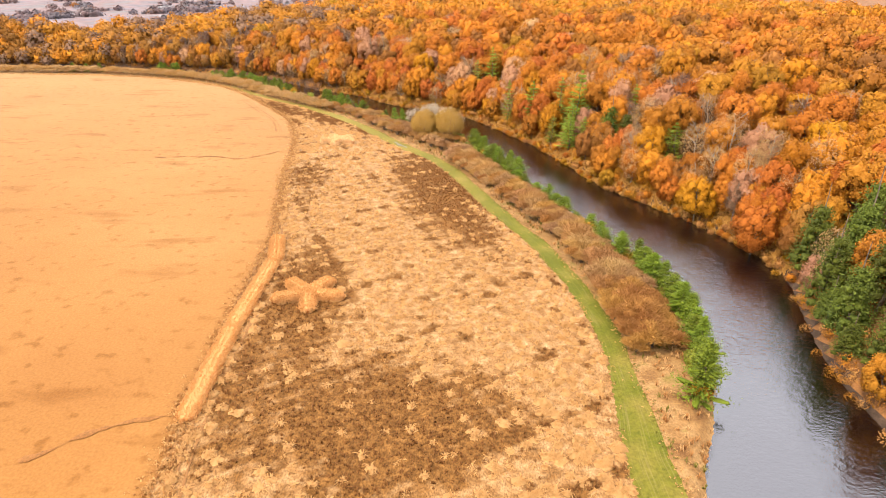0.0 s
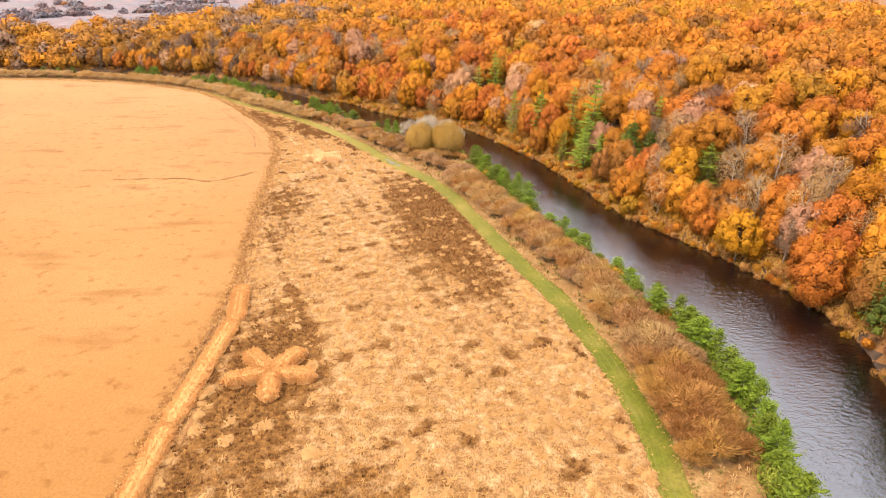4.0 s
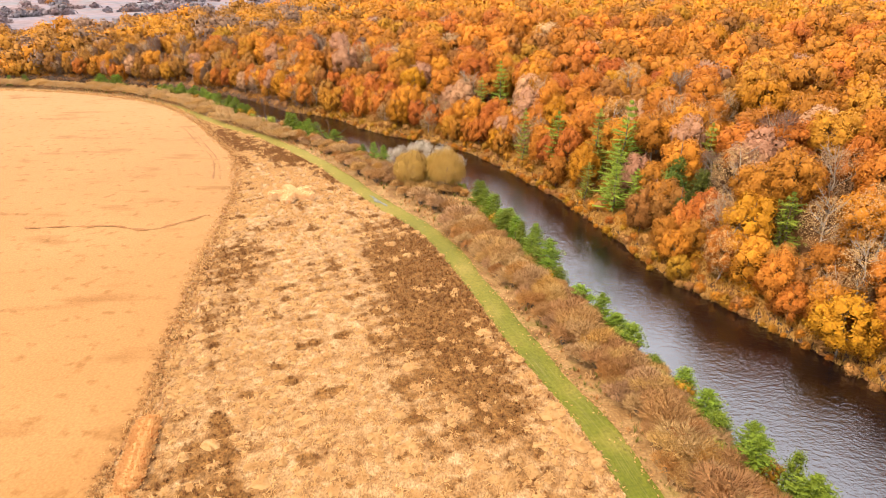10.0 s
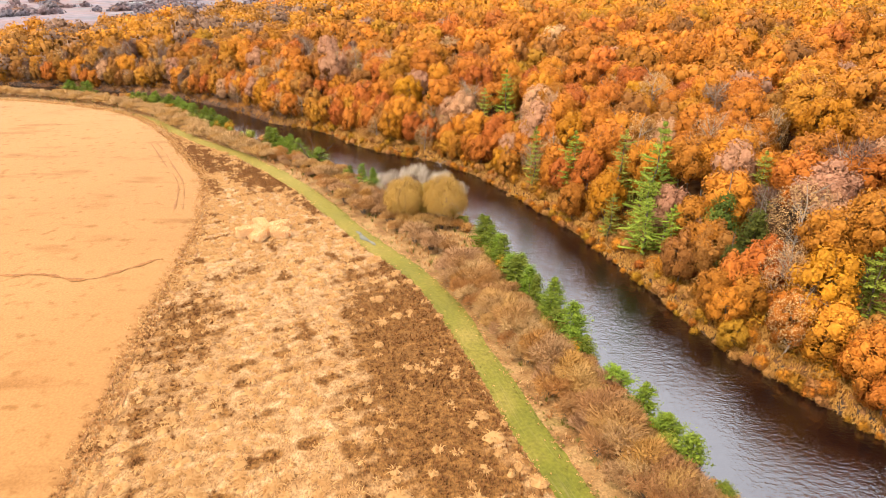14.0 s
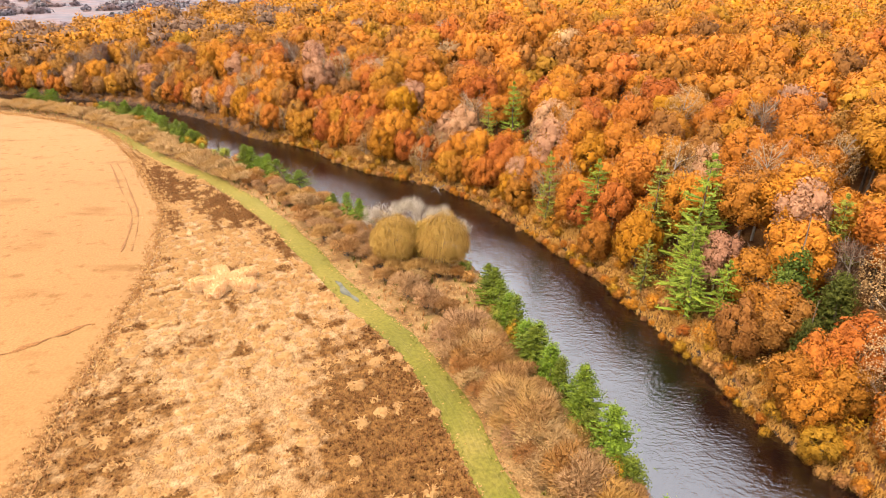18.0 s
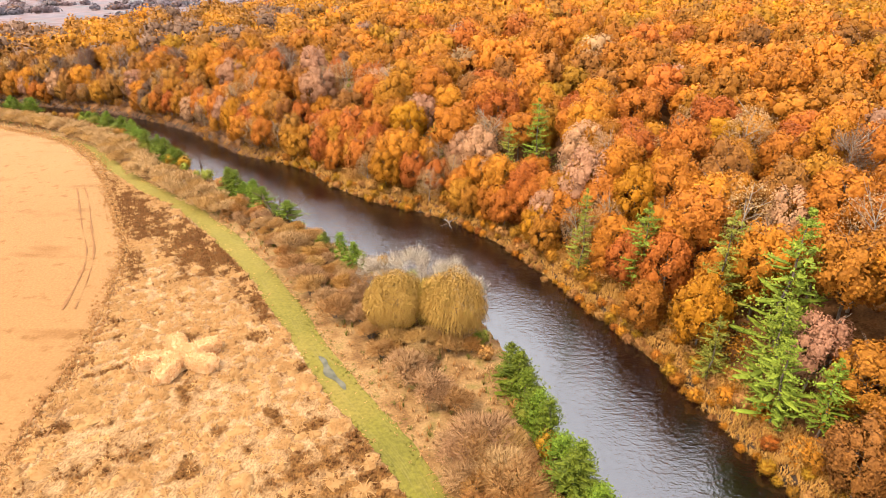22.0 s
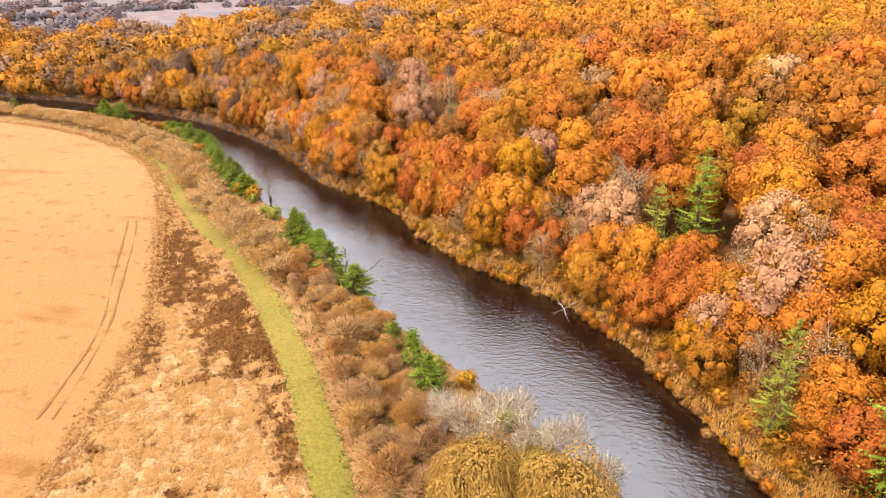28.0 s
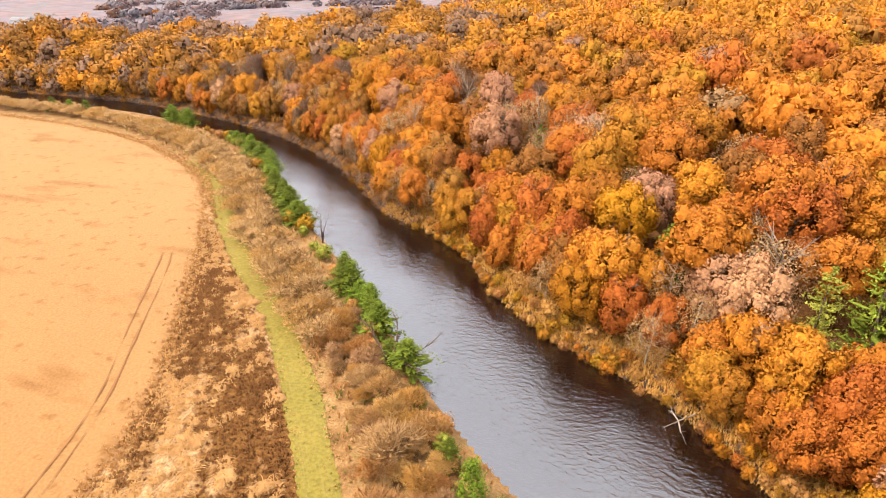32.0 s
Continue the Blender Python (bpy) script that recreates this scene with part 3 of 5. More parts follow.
def blades(x, y, z, r, h, count, width, mat, name, label, category):
    """Tussocks of arching blades, many in one mesh; x, y, z, r, h: arrays."""
    n_ = len(x)
    ang = rng.uniform(0, 2 * math.pi, (n_, count))
    rr, hh = r[:, None] * rng.uniform(0.5, 1.1, (n_, count)), h[:, None] * rng.uniform(0.6, 1.15, (n_, count))
    dx, dy = np.cos(ang), np.sin(ang)
    bx, by = x[:, None] + dx * rr * 0.12, y[:, None] + dy * rr * 0.12
    w = width * rng.uniform(0.6, 1.4, (n_, count))
    z0 = np.broadcast_to(z[:, None], bx.shape)
    px, py = -dy * w, dx * w
    mx_, my_, mz_ = x[:, None] + dx * rr * 0.55, y[:, None] + dy * rr * 0.55, z0 + hh
    tx, ty, tz = x[:, None] + dx * rr, y[:, None] + dy * rr, z0 + hh * rng.uniform(0.1, 0.7, (n_, count))
    V = np.stack([np.stack([bx - px, by - py, z0], -1), np.stack([bx + px, by + py, z0], -1), np.stack([mx_ + px, my_ + py, mz_], -1), np.stack([mx_ - px, my_ - py, mz_], -1),
                  np.stack([tx + px * 0.3, ty + py * 0.3, tz], -1), np.stack([tx - px * 0.3, ty - py * 0.3, tz], -1)], 2).reshape(-1, 3)
    base = (np.arange(n_ * count) * 6)[:, None]
    F = np.vstack([base + np.array([[0, 1, 2, 3]]), base + np.array([[3, 2, 4, 5]])])
    ob = new(name, mesh_np(name, V, F, mat))
    return tagged(ob, label, category, kind="stuff")


def meadow_points(n_, y0, y1):
    y = rng.uniform(y0, y1, n_)
    a, b = np.interp(y, FIELD_EDGE[:top_i + 1, 1], FIELD_EDGE[:top_i + 1, 0]), np.interp(y, LANE[:, 1], LANE[:, 0] - lane_side) - 0.3
    x = a + 1.0 + (b - a - 1.0) * rng.uniform(0, 1, n_)
    ok = b - a > 3
    return x[ok], y[ok]


def mounds(x, y, z, r, h, mat, name, label, category):
    """Rounded grass mounds of uneven outline, many in one mesh."""
    n_, k = len(x), 7
    a = np.arange(k)[None] * 2 * math.pi / k + rng.uniform(0, 6.28, (n_, 1))
    V = []
    for rr, hh in ((1.0, 0.0), (0.92, 0.55), (0.58, 0.92), (0.04, 1.05)):
        jr = r[:, None] * rr * rng.uniform(0.55, 1.25, (n_, k))
        V.append(np.stack([x[:, None] + np.cos(a) * jr, y[:, None] + np.sin(a) * jr, z[:, None] + h[:, None] * hh * rng.uniform(0.8, 1.12, (n_, k))], -1))
    V = np.stack(V, 1).reshape(-1, 3)
    one = np.array([(i * k + j, i * k + (j + 1) % k, (i + 1) * k + (j + 1) % k, (i + 1) * k + j) for i in range(3) for j in range(k)])
    F = ((np.arange(n_) * 4 * k)[:, None, None] + one[None]).reshape(-1, 4)
    return tagged(new(name, mesh_np(name, V, F, mat, smooth=True)), label, category, kind="stuff")


x, y = meadow_points(8000, 38, 272)
w = weed_and_shade(x, y)
keep = rng.uniform(0, 1, len(x)) > np.clip(w * 1.25, 0, 0.89)
x, y = x[keep], y[keep]
rr_ = rng.uniform(0.4, 1.05, len(x)) * (1 + 0.4 * (rng.uniform(0, 1, len(x)) > 0.88))
hh_ = rng.uniform(0.2, 0.42, len(x)) * (0.6 + 0.5 * rr_)
mounds(x, y, np.full(len(x), 0.1), rr_, hh_, M["straw"], "tussock_mounds", "rounded pale tussocks of matted dry grass", "grass")
blades(x, y, 0.1 + hh_ * 0.5, rr_ * 1.15, hh_ * 1.0 + 0.08, 18, 0.04, M["straw"], "tussock_grass", "pale straw blades of dry bent grass", "grass")
x, y = meadow_points(42000, 38, 272)
w = weed_and_shade(x, y)
keep = rng.uniform(0.35, 1, len(x)) < w
x, y = x[keep], y[keep]
blades(x, y, np.full(len(x), 0.1), rng.uniform(0.15, 0.4, len(x)), rng.uniform(0.25, 0.6, len(x)), 5, 0.07, M["weed"], "dry_weeds", "brown dry weed stalks standing in the meadow", "weeds")
# rough grass on the bank between the lane and the water
t_ = rng.uniform(0, 1, 13000)
i_ = (t_ * (len(L_BANK) - 1)).astype(int)
x = L_BANK[i_, 0] + rng.uniform(-20, 0, 13000)
y = L_BANK[i_, 1] + rng.uniform(-14, 4, 13000)
z_, dl_, dr_, wet_ = ground_z(x, y)
keep = (~wet_) & (dl_ < 26) & (dl_ < dr_) & (dl_ > 0.3) & (dist_to(LANE, x, y) > 2.9) & (y < 335) & (y > 35) & (dist_to(FIELD_EDGE, x, y) > 3) & ~inside(np.vstack([FIELD_EDGE, [(-460, -120)]]), x, y)
keep &= ~((x < np.interp(y, LANE[:, 1], LANE[:, 0])) & (y < 300))
x, y, z_ = x[keep], y[keep], z_[keep]
for k_, (mat_, label_) in enumerate(((M["gold_straw"], "rough tawny grass along the river bank"), (M["shrub_grey"], "brown dry stalks along the river bank"), (M["lane_blade"], "olive grass tufts along the river bank"))):
    sel = (np.arange(len(x)) % 5 < 2) if k_ == 0 else ((np.arange(len(x)) % 5 < 4) & (np.arange(len(x)) % 5 > 1) if k_ == 1 else np.arange(len(x)) % 5 == 4)
    blades(x[sel], y[sel], z_[sel], rng.uniform(0.3, 0.8, sel.sum()), rng.uniform(0.35, 0.95, sel.sum()), 8, 0.04, mat_, "bank_grass", label_, "grass")
k_ = rng.integers(4, ln - 2, 5200)
sd = np.where(rng.uniform(0, 1, 5200) < 0.5, -1.0, 1.0)
q_ = LANE[k_] + lane_normal(LANE)[k_] * (sd * (hw[k_] + rng.normal(0.1, 0.28, 5200)))[:, None] + rng.normal(0, 0.5, (5200, 2))
for part_, mat_, label_ in ((0, M["straw"], "pale dry grass along the edges of the lane"), (1, M["lane_blade"], "green-yellow grass fringe along the lane")):
    e_ = q_[part_::2]
    blades(e_[:, 0], e_[:, 1], np.full(len(e_), 0.06), rng.uniform(0.12, 0.35, len(e_)), rng.uniform(0.06, 0.18, len(e_)), 6, 0.03, mat_, "lane_fringe", label_, "grass")
fb = smooth_line(R_BANK, 0.5)
fb = fb[(fb[:, 1] > 104) & (fb[:, 1] < 300) & (fb[:, 0] > -60)]
fbn = lane_normal(fb)
k_ = rng.integers(0, len(fb), 9000)
q_ = fb[k_] + fbn[k_] * rng.uniform(0.1, 4.5, (9000, 1)) + rng.normal(0, 0.3, (9000, 2))
fz = ground_z(q_[:, 0], q_[:, 1])[0]
blades(q_[:, 0], q_[:, 1], np.maximum(fz, -1.36), rng.uniform(0.4, 0.9, 9000), rng.uniform(0.4, 0.9, 9000), 7, 0.05, M["shrub_orange"], "far_bank_grass", "rank tan grass and brush on the far bank", "grass")
# ragged tufts where the field meets the meadow
fe = FIELD_EDGE[:top_i + 1][FIELD_EDGE[:top_i + 1, 1] > 36]
fen = lane_normal(fe)
k_ = rng.integers(0, len(fe), 7000)
q_ = fe[k_] + fen[k_] * rng.normal(0.3, 0.9, (7000, 1)) + rng.normal(0, 0.6, (7000, 2))
for part_, mat_, label_ in ((0, M["gold_straw"], "tawny grass tufts along the edge of the field"), (1, M["straw"], "pale grass tufts along the edge of the field")):
    e_ = q_[part_::2]
    blades(e_[:, 0], e_[:, 1], np.full(len(e_), 0.2), rng.uniform(0.2, 0.6, len(e_)), rng.uniform(0.15, 0.45, len(e_)), 7, 0.05, mat_, "field_edge_grass", label_, "grass")
# wheel ruts along the field edge
for off, lo, hi, zz in ((1.9, 36, 128, 0.33), (3.2, 36, 128, 0.33), (-0.4, 84, 215, 0.36), (0.9, 118, 215, 0.34), (2.1, 118, 190, 0.34), (-4.6, 205, 262, 0.50), (-6.1, 205, 262, 0.50)):
    sel = FIELD_EDGE[(FIELD_EDGE[:, 1] > lo) & (FIELD_EDGE[:, 1] < hi) & (np.arange(len(FIELD_EDGE)) <= top_i)]
    q = np.arange(len(sel))
    rut = ribbon(sel, np.clip(0.09 + 0.07 * np.sin(q * 1.1 + off) + 0.06 * np.sin(q * 0.31 + 2 * off) + rng.normal(0, 0.03, len(q)), 0.01, 0.3), off + 0.25 * np.sin(q * 0.22 + off), zz - 0.01, M["rut"], "wheel_rut")
    tagged(rut, "worn wheel rut along the field edge", "rut", kind="structure")
for pts_ in (((-46.5, 51.5), (-44.5, 53.1), (-41.5, 55.7), (-36.9, 58.5), (-32.5, 59.4)), ((-84, 171.5), (-77.7, 172.1), (-68.3, 173.0), (-58.4, 171.5), (-53.6, 176.3), (-49.5, 180.0))):
    tr_ = smooth_line(pts_, 0.8)
    q = np.arange(len(tr_))
    rut = ribbon(tr_, np.clip(0.30 + 0.22 * np.sin(q * 0.9) + rng.normal(0, 0.14, len(q)), 0.02, 0.8), 0.2 * np.sin(q * 0.5) + rng.normal(0, 0.08, len(q)), 0.50, M["field_wear"], "field_track")
    tagged(rut, "faint worn track across the ripe field", "track", kind="structure")
puddle_line = smooth_line([(-12.4, 187.2), (-14.2, 189.6), (-16.0, 192.4), (-17.2, 194.4)], 0.5)
pq = np.linspace(0, math.pi, len(puddle_line))
pud = ribbon(puddle_line, 0.1 + 0.45 * np.sin(pq) + 0.12 * np.sin(pq * 5), 0.2 + 0.2 * np.sin(pq * 3), 0.15, M["puddle"], "puddle")
tagged(pud, "shallow muddy puddle lying in the grass lane", "puddle", kind="structure")


# ---- standing grass left in shapes ----
def tufted_bar(p, q, half, h, mat, name, count):
    """A bar of standing grass from p to q with rounded ends and a tufted skin, as arrays in the frame of the ground."""
    p, q = np.array(p, float), np.array(q, float)
    d = q - p
    ln_ = np.linalg.norm(d)
    d /= ln_
    nn = np.array([d[1], -d[0]])
    st, ar = max(8, int(ln_ / 0.45)), 11
    V, N = [], []
    for i in range(st + 1):
        s = i / st
        e = min(s * ln_, (1 - s) * ln_)
        r = half * math.sqrt(max(0.02, 1 - max(0, 1 - e / half) ** 2)) * (1 + 0.07 * math.sin(i * 1.9))
        hz = h * (0.55 + 0.45 * math.sqrt(max(0.02, 1 - max(0, 1 - e / half) ** 2))) * (1 + 0.05 * math.sin(i * 2.7 + 1))
        for j in range(ar):
            a = math.pi * j / (ar - 1)
            u, w_ = math.copysign(abs(math.cos(a)) ** 0.55, math.cos(a)), math.sin(a) ** 0.6
            c = p + d * s * ln_ + nn * r * u
            V.append((c[0], c[1], 0.05 + hz * w_))
            N.append((nn[0] * u, nn[1] * u, max(0.15, w_)))
    F = [(i * ar + j, i * ar + j + 1, (i + 1) * ar + j + 1, (i + 1) * ar + j) for i in range(st) for j in range(ar - 1)]
    V, N = np.array(V), np.array(N)
    k = rng.integers(0, len(V), count)
    c = V[k] + rng.normal(0, 0.16, (count, 3)) * (1, 1, 0.4)
    nv = N[k] + rng.normal(0, 0.35, (count, 3)) + (0, 0, 0.5)
    nv /= np.linalg.norm(nv, axis=1)[:, None]
    side = np.cross(nv, rng.normal(0, 1, (count, 3)))
    side /= np.linalg.norm(side, axis=1)[:, None]
    ln2 = rng.uniform(0.10, 0.26, (count, 1))
    B = np.stack([c - side * 0.07 - nv * 0.1, c + side * 0.07 - nv * 0.1, c + side * 0.04 + nv * ln2, c - side * 0.04 + nv * ln2], 1).reshape(-1, 3)
    G = (np.arange(count) * 4)[:, None] + np.arange(4)[None] + len(V)
    return mesh_np(name, np.vstack([V, B]), np.vstack([np.array(F), G]), mat)


def grass_star(cx, cy, tips, h, mat, label):
    e = new("grass_star")
    e.location = (cx, cy, 0)
    for tx, ty in tips:
        d = Vector((tx - cx, ty - cy)).normalized()
        part("arm", tufted_bar((-0.5 * d.x, -0.5 * d.y), (tx - cx, ty - cy), 1.22, h, mat, "arm", 2600), e)
    return tagged(e, label, "grass stand", "grass stars in the meadow")


grass_star(-22.6, 90.0, ((-28.2, 88.0), (-16.6, 89.4), (-21.6, 84.6), (-26.9, 94.6), (-19.6, 95.4)), 1.6, M["star_straw"], "five-armed star of standing golden grass on brown weeds")
grass_star(-34.4, 191.9, ((-39.9, 190.6), (-35.3, 187.0), (-29.3, 190.4), (-30.6, 195.7), (-37.2, 196.6)), 1.9, M["pale_star"], "five-armed star of pale grass among straw tussocks")
for p_, q_ in (((-31.0, 58.5), (-32.0, 80.0)), ((-32.0, 80.0), (-31.9, 103.2)), ((-31.6, 103.6), (-34.0, 114.8))):
    mid = ((p_[0] + q_[0]) / 2, (p_[1] + q_[1]) / 2)
    bar = new("standing_grass", tufted_bar((p_[0] - mid[0], p_[1] - mid[1]), (q_[0] - mid[0], q_[1] - mid[1]), 1.25, 1.05, M["star_straw"], "standing_grass", 6000))
    bar.location = (*mid, 0)
    tagged(bar, "long row of standing golden grass beside the field edge", "grass stand", "rows of standing grass")


# ---- plants ----
def cards(C, N, a, b, jitter=0.45):
    """Four-cornered leaf clumps at C facing about N with half sizes a, b."""
    n_ = len(C)
    N = N + rng.normal(0, jitter, (n_, 3))
    N /= np.linalg.norm(N, axis=1)[:, None] + 1e-9
    U = np.cross(N, rng.normal(0, 1, (n_, 3)))
    U /= np.linalg.norm(U, axis=1)[:, None] + 1e-9
    W = np.cross(N, U)
    a, b = np.reshape(a, (-1, 1)), np.reshape(b, (-1, 1))
    j = rng.uniform(0.6, 1.2, (4, n_, 1))
    bend = N * a * rng.uniform(-0.3, 0.3, (n_, 1))
    V = np.stack([C - U * a * j[0] + bend, C - W * b * j[3], C + U * a * j[2] + bend, C + W * b * j[1]], 1).reshape(-1, 3)
    return V, (np.arange(n_) * 4)[:, None] + np.arange(4)[None]


def slivers(P, D, ln_, w):
    """Twigs: thin strips from P along D."""
    n_ = len(P)
    D = D / (np.linalg.norm(D, axis=1)[:, None] + 1e-9)
    U = np.cross(D, rng.normal(0, 1, (n_, 3)))
    U /= np.linalg.norm(U, axis=1)[:, None] + 1e-9
    ln_, w = np.reshape(ln_, (-1, 1)), np.reshape(w, (-1, 1))
    V = np.stack([P - U * w, P + U * w, P + D * ln_ + U * w * 0.25, P + D * ln_ - U * w * 0.25], 1).reshape(-1, 3)
    return V, (np.arange(n_) * 4)[:, None] + np.arange(4)[None]


def quad_ball(n_):
    """A ball of four-sided faces: a cube's faces cut n times and blown up."""
    V, F = [], []
    t = np.tan(np.linspace(-math.pi / 4, math.pi / 4, n_ + 1))
    for ax in range(3):
        for sg in (-1, 1):
            o = len(V)
            for a in t:
                for b in t:
                    p = [0, 0, 0]
                    p[ax], p[(ax + 1) % 3], p[(ax + 2) % 3] = sg, a * sg, b
                    V.append(np.array(p) / math.sqrt(1 + a * a + b * b))
            F += [(o + i * (n_ + 1) + j, o + (i + 1) * (n_ + 1) + j, o + (i + 1) * (n_ + 1) + j + 1, o + i * (n_ + 1) + j + 1) for i in range(n_) for j in range(n_)]
    V = np.round(np.array(V), 6)
    U, inv = np.unique(V, axis=0, return_inverse=True)
    return U, inv.ravel()[np.array(F)]


BALLS = {n_: quad_ball(n_) for n_ in (1, 2)}


def hearts(c, r, n_, squash=0.85, rough=0.22):
    """Knobbly solid boughs at the centres c with radii r."""
    bv, bf = BALLS[n_]
    ch = []
    for p, q in zip(c, r):
        ch.append((p + bv * q * rng.uniform(1 - rough, 1 + rough * 0.5, (len(bv), 1)) * (1, 1, squash), bf))
    return join(ch)


def lobed_crown(R, H, z0, m, n_, leaf, core=2, tight=1.06, low=-0.62):
    """A broad crown of rounded boughs with deep gaps between them; each bough is a knot of small leaf clumps round a rough heart (core: its fineness, 0 for none)."""
    i = np.arange(m) + 0.5
    cz = 1 - (1 - low) * i / m
    az_ = i * 2.39996 + rng.normal(0, 0.3, m)
    rad = np.sqrt(np.clip(1 - cz * cz, 0, 1))
    d = np.stack([np.cos(az_) * rad, np.sin(az_) * rad, cz], 1) + rng.normal(0, 0.10, (m, 3))
    d /= np.linalg.norm(d, axis=1)[:, None]
    rho = rng.uniform(1.25, 2.05, m) / math.sqrt(m)
    c = d * rng.uniform(0.50, 0.80, (m, 1))
    size, mid = np.array((R, R, H / 2)), np.array((0, 0, z0 + H / 2))
    ch, ns = [], []
    if core:
        bv, bf = BALLS[core]
        for p, q in zip(c, rho):
            v = p + bv * q * rng.uniform(0.45, 0.78, (len(bv), 1))
            ch.append((v * size + mid, bf))
            ns.append(bv * 0.5 + p * 0.7 + rng.normal(0, 0.2, bv.shape))
    e = rng.normal(0, 1, (n_ * 4, 3))
    e /= np.linalg.norm(e, axis=1)[:, None]
    k = rng.choice(m, n_ * 4, p=rho ** 2 / (rho ** 2).sum())
    p = c[k] + e * (rho[k] * rng.uniform(0.82, tight, n_ * 4))[:, None]
    away = np.linalg.norm(p[:, None] - c[None], axis=2) / rho[None]
    away[np.arange(len(k)), k] = 9.0
    ok = np.nonzero((away.min(1) > 0.72) & ((p * e).sum(1) > -0.10) & (p[:, 2] > low - 0.12))[0][:n_]
    p, e = p[ok], e[ok]
    u = p / np.linalg.norm(p, axis=1)[:, None]
    s = leaf * rng.uniform(0.55, 1.35, len(p))
    ch.append(cards(p * size + mid, e + (0, 0, 0.25), s, s * rng.uniform(0.5, 1.0, len(p)), 0.55))
    ns.append(np.repeat(e * 0.50 + u * 0.62 + rng.normal(0, 0.22, p.shape), 4, axis=0))
    v, f = join(ch)
    nn = np.vstack(ns)
    return v, f, nn / (np.linalg.norm(nn, axis=1)[:, None] + 1e-9)


def tube(p, q, r0, r1, k=6):
    p, q = np.array(p, float), np.array(q, float)
    d = (q - p) / (np.linalg.norm(q - p) + 1e-9)
    u = np.cross(d, (0.31, 0.77, 0.55))
    u /= np.linalg.norm(u)
    w = np.cross(d, u)
    a = np.arange(k) * 2 * math.pi / k
    ring = np.cos(a)[:, None] * u + np.sin(a)[:, None] * w
    V = np.vstack([p + ring * r0, q + ring * r1])
    F = [(i, (i + 1) % k, k + (i + 1) % k, k + i) for i in range(k)]
    return V, np.array(F)


def join(chunks):
    V, F, o = [], [], 0
    for v, f in chunks:
        V.append(v)
        F.append(np.asarray(f) + o)
        o += len(v)
    return np.vstack(V), np.vstack(F)


def trunk_mesh(h, r, limbs, spread, mat, name="trunk", start=0.35, forks=1):
    """A tapered, slightly crooked trunk with rising limbs that fork."""
    ch, p = [], np.array([0, 0, -0.4])
    pts = [p]
    for i in range(1, 6):
        pts.append(np.array([rng.normal(0, 0.02 * h), rng.normal(0, 0.02 * h), h * i / 5]))
    for i in range(5):
        ch.append(tube(pts[i], pts[i + 1], r * (1 - 0.17 * i), r * (1 - 0.17 * (i + 1)), 7))
    for i in range(limbs):
        s = rng.uniform(start, 0.9)
        b = np.array([np.interp(s * 5, range(6), [q[k] for q in pts]) for k in range(3)])
        a = rng.uniform(0, 2 * math.pi)
        L = spread * rng.uniform(0.6, 1.0) * (1.15 - 0.5 * s)
        e = b + np.array([math.cos(a) * L * 0.75, math.sin(a) * L * 0.75, L * rng.uniform(0.45, 0.9)])
        ch.append(tube(b, e, r * 0.42 * (1.1 - s * 0.6), r * 0.14, 5))
        for _ in range(forks):
            m_ = b + (e - b) * rng.uniform(0.4, 0.8)
            f = m_ + (e - b) * 0.5 + rng.normal(0, 0.22 * L, 3) + (0, 0, 0.15 * L)
            ch.append(tube(m_, f, r * 0.16, r * 0.05, 4))
    return mesh_np(name, *join(ch), mat)


def twig_crown(R, H, z0, n_, mat, name="crown", width=0.05, leafy=0.0, leaf=0.3):
    """A nearly bare crown: sprays of fine rising twigs on several boughs, with withered leaves."""
    lobes = 12
    d = rng.normal(0, 1, (lobes, 3))
    d /= np.linalg.norm(d, axis=1)[:, None]
    c = d * rng.uniform(0.4, 0.75, (lobes, 1)) * (R, R, H / 2) + (0, 0, z0 + H / 2)
    k = rng.integers(0, lobes, n_)
    e = rng.normal(0, 1, (n_, 3))
    e /= np.linalg.norm(e, axis=1)[:, None]
    P = c[k] + e * R * 0.34 * rng.uniform(0.2, 1.0, (n_, 1))
    D = e * 0.7 + d[k] * (0.5, 0.5, 0.2) + (0, 0, 0.7) + rng.normal(0, 0.25, (n_, 3))
    ch = [slivers(P, D, rng.uniform(0.5, 1.3, n_) * R / 4, rng.uniform(0.5, 1.4, n_) * width)]
    m_ = int(n_ * leafy)
    if m_:
        q = rng.integers(0, n_, m_)
        s = leaf * rng.uniform(0.5, 1.2, m_)
        ch.append(cards(P[q] + D[q] * 0.4, e[q], s, s * 0.7))
    nn = np.repeat(e * 0.6 + d[k] * 0.4 + (0, 0, 0.55), 4, axis=0)
    if m_:
        nn = np.vstack([nn, np.repeat(e[q] * 0.6 + d[k][q] * 0.4 + (0, 0, 0.55), 4, axis=0)])
    return mesh_np(name, *join(ch), mat, normals=nn / np.linalg.norm(nn, axis=1)[:, None])


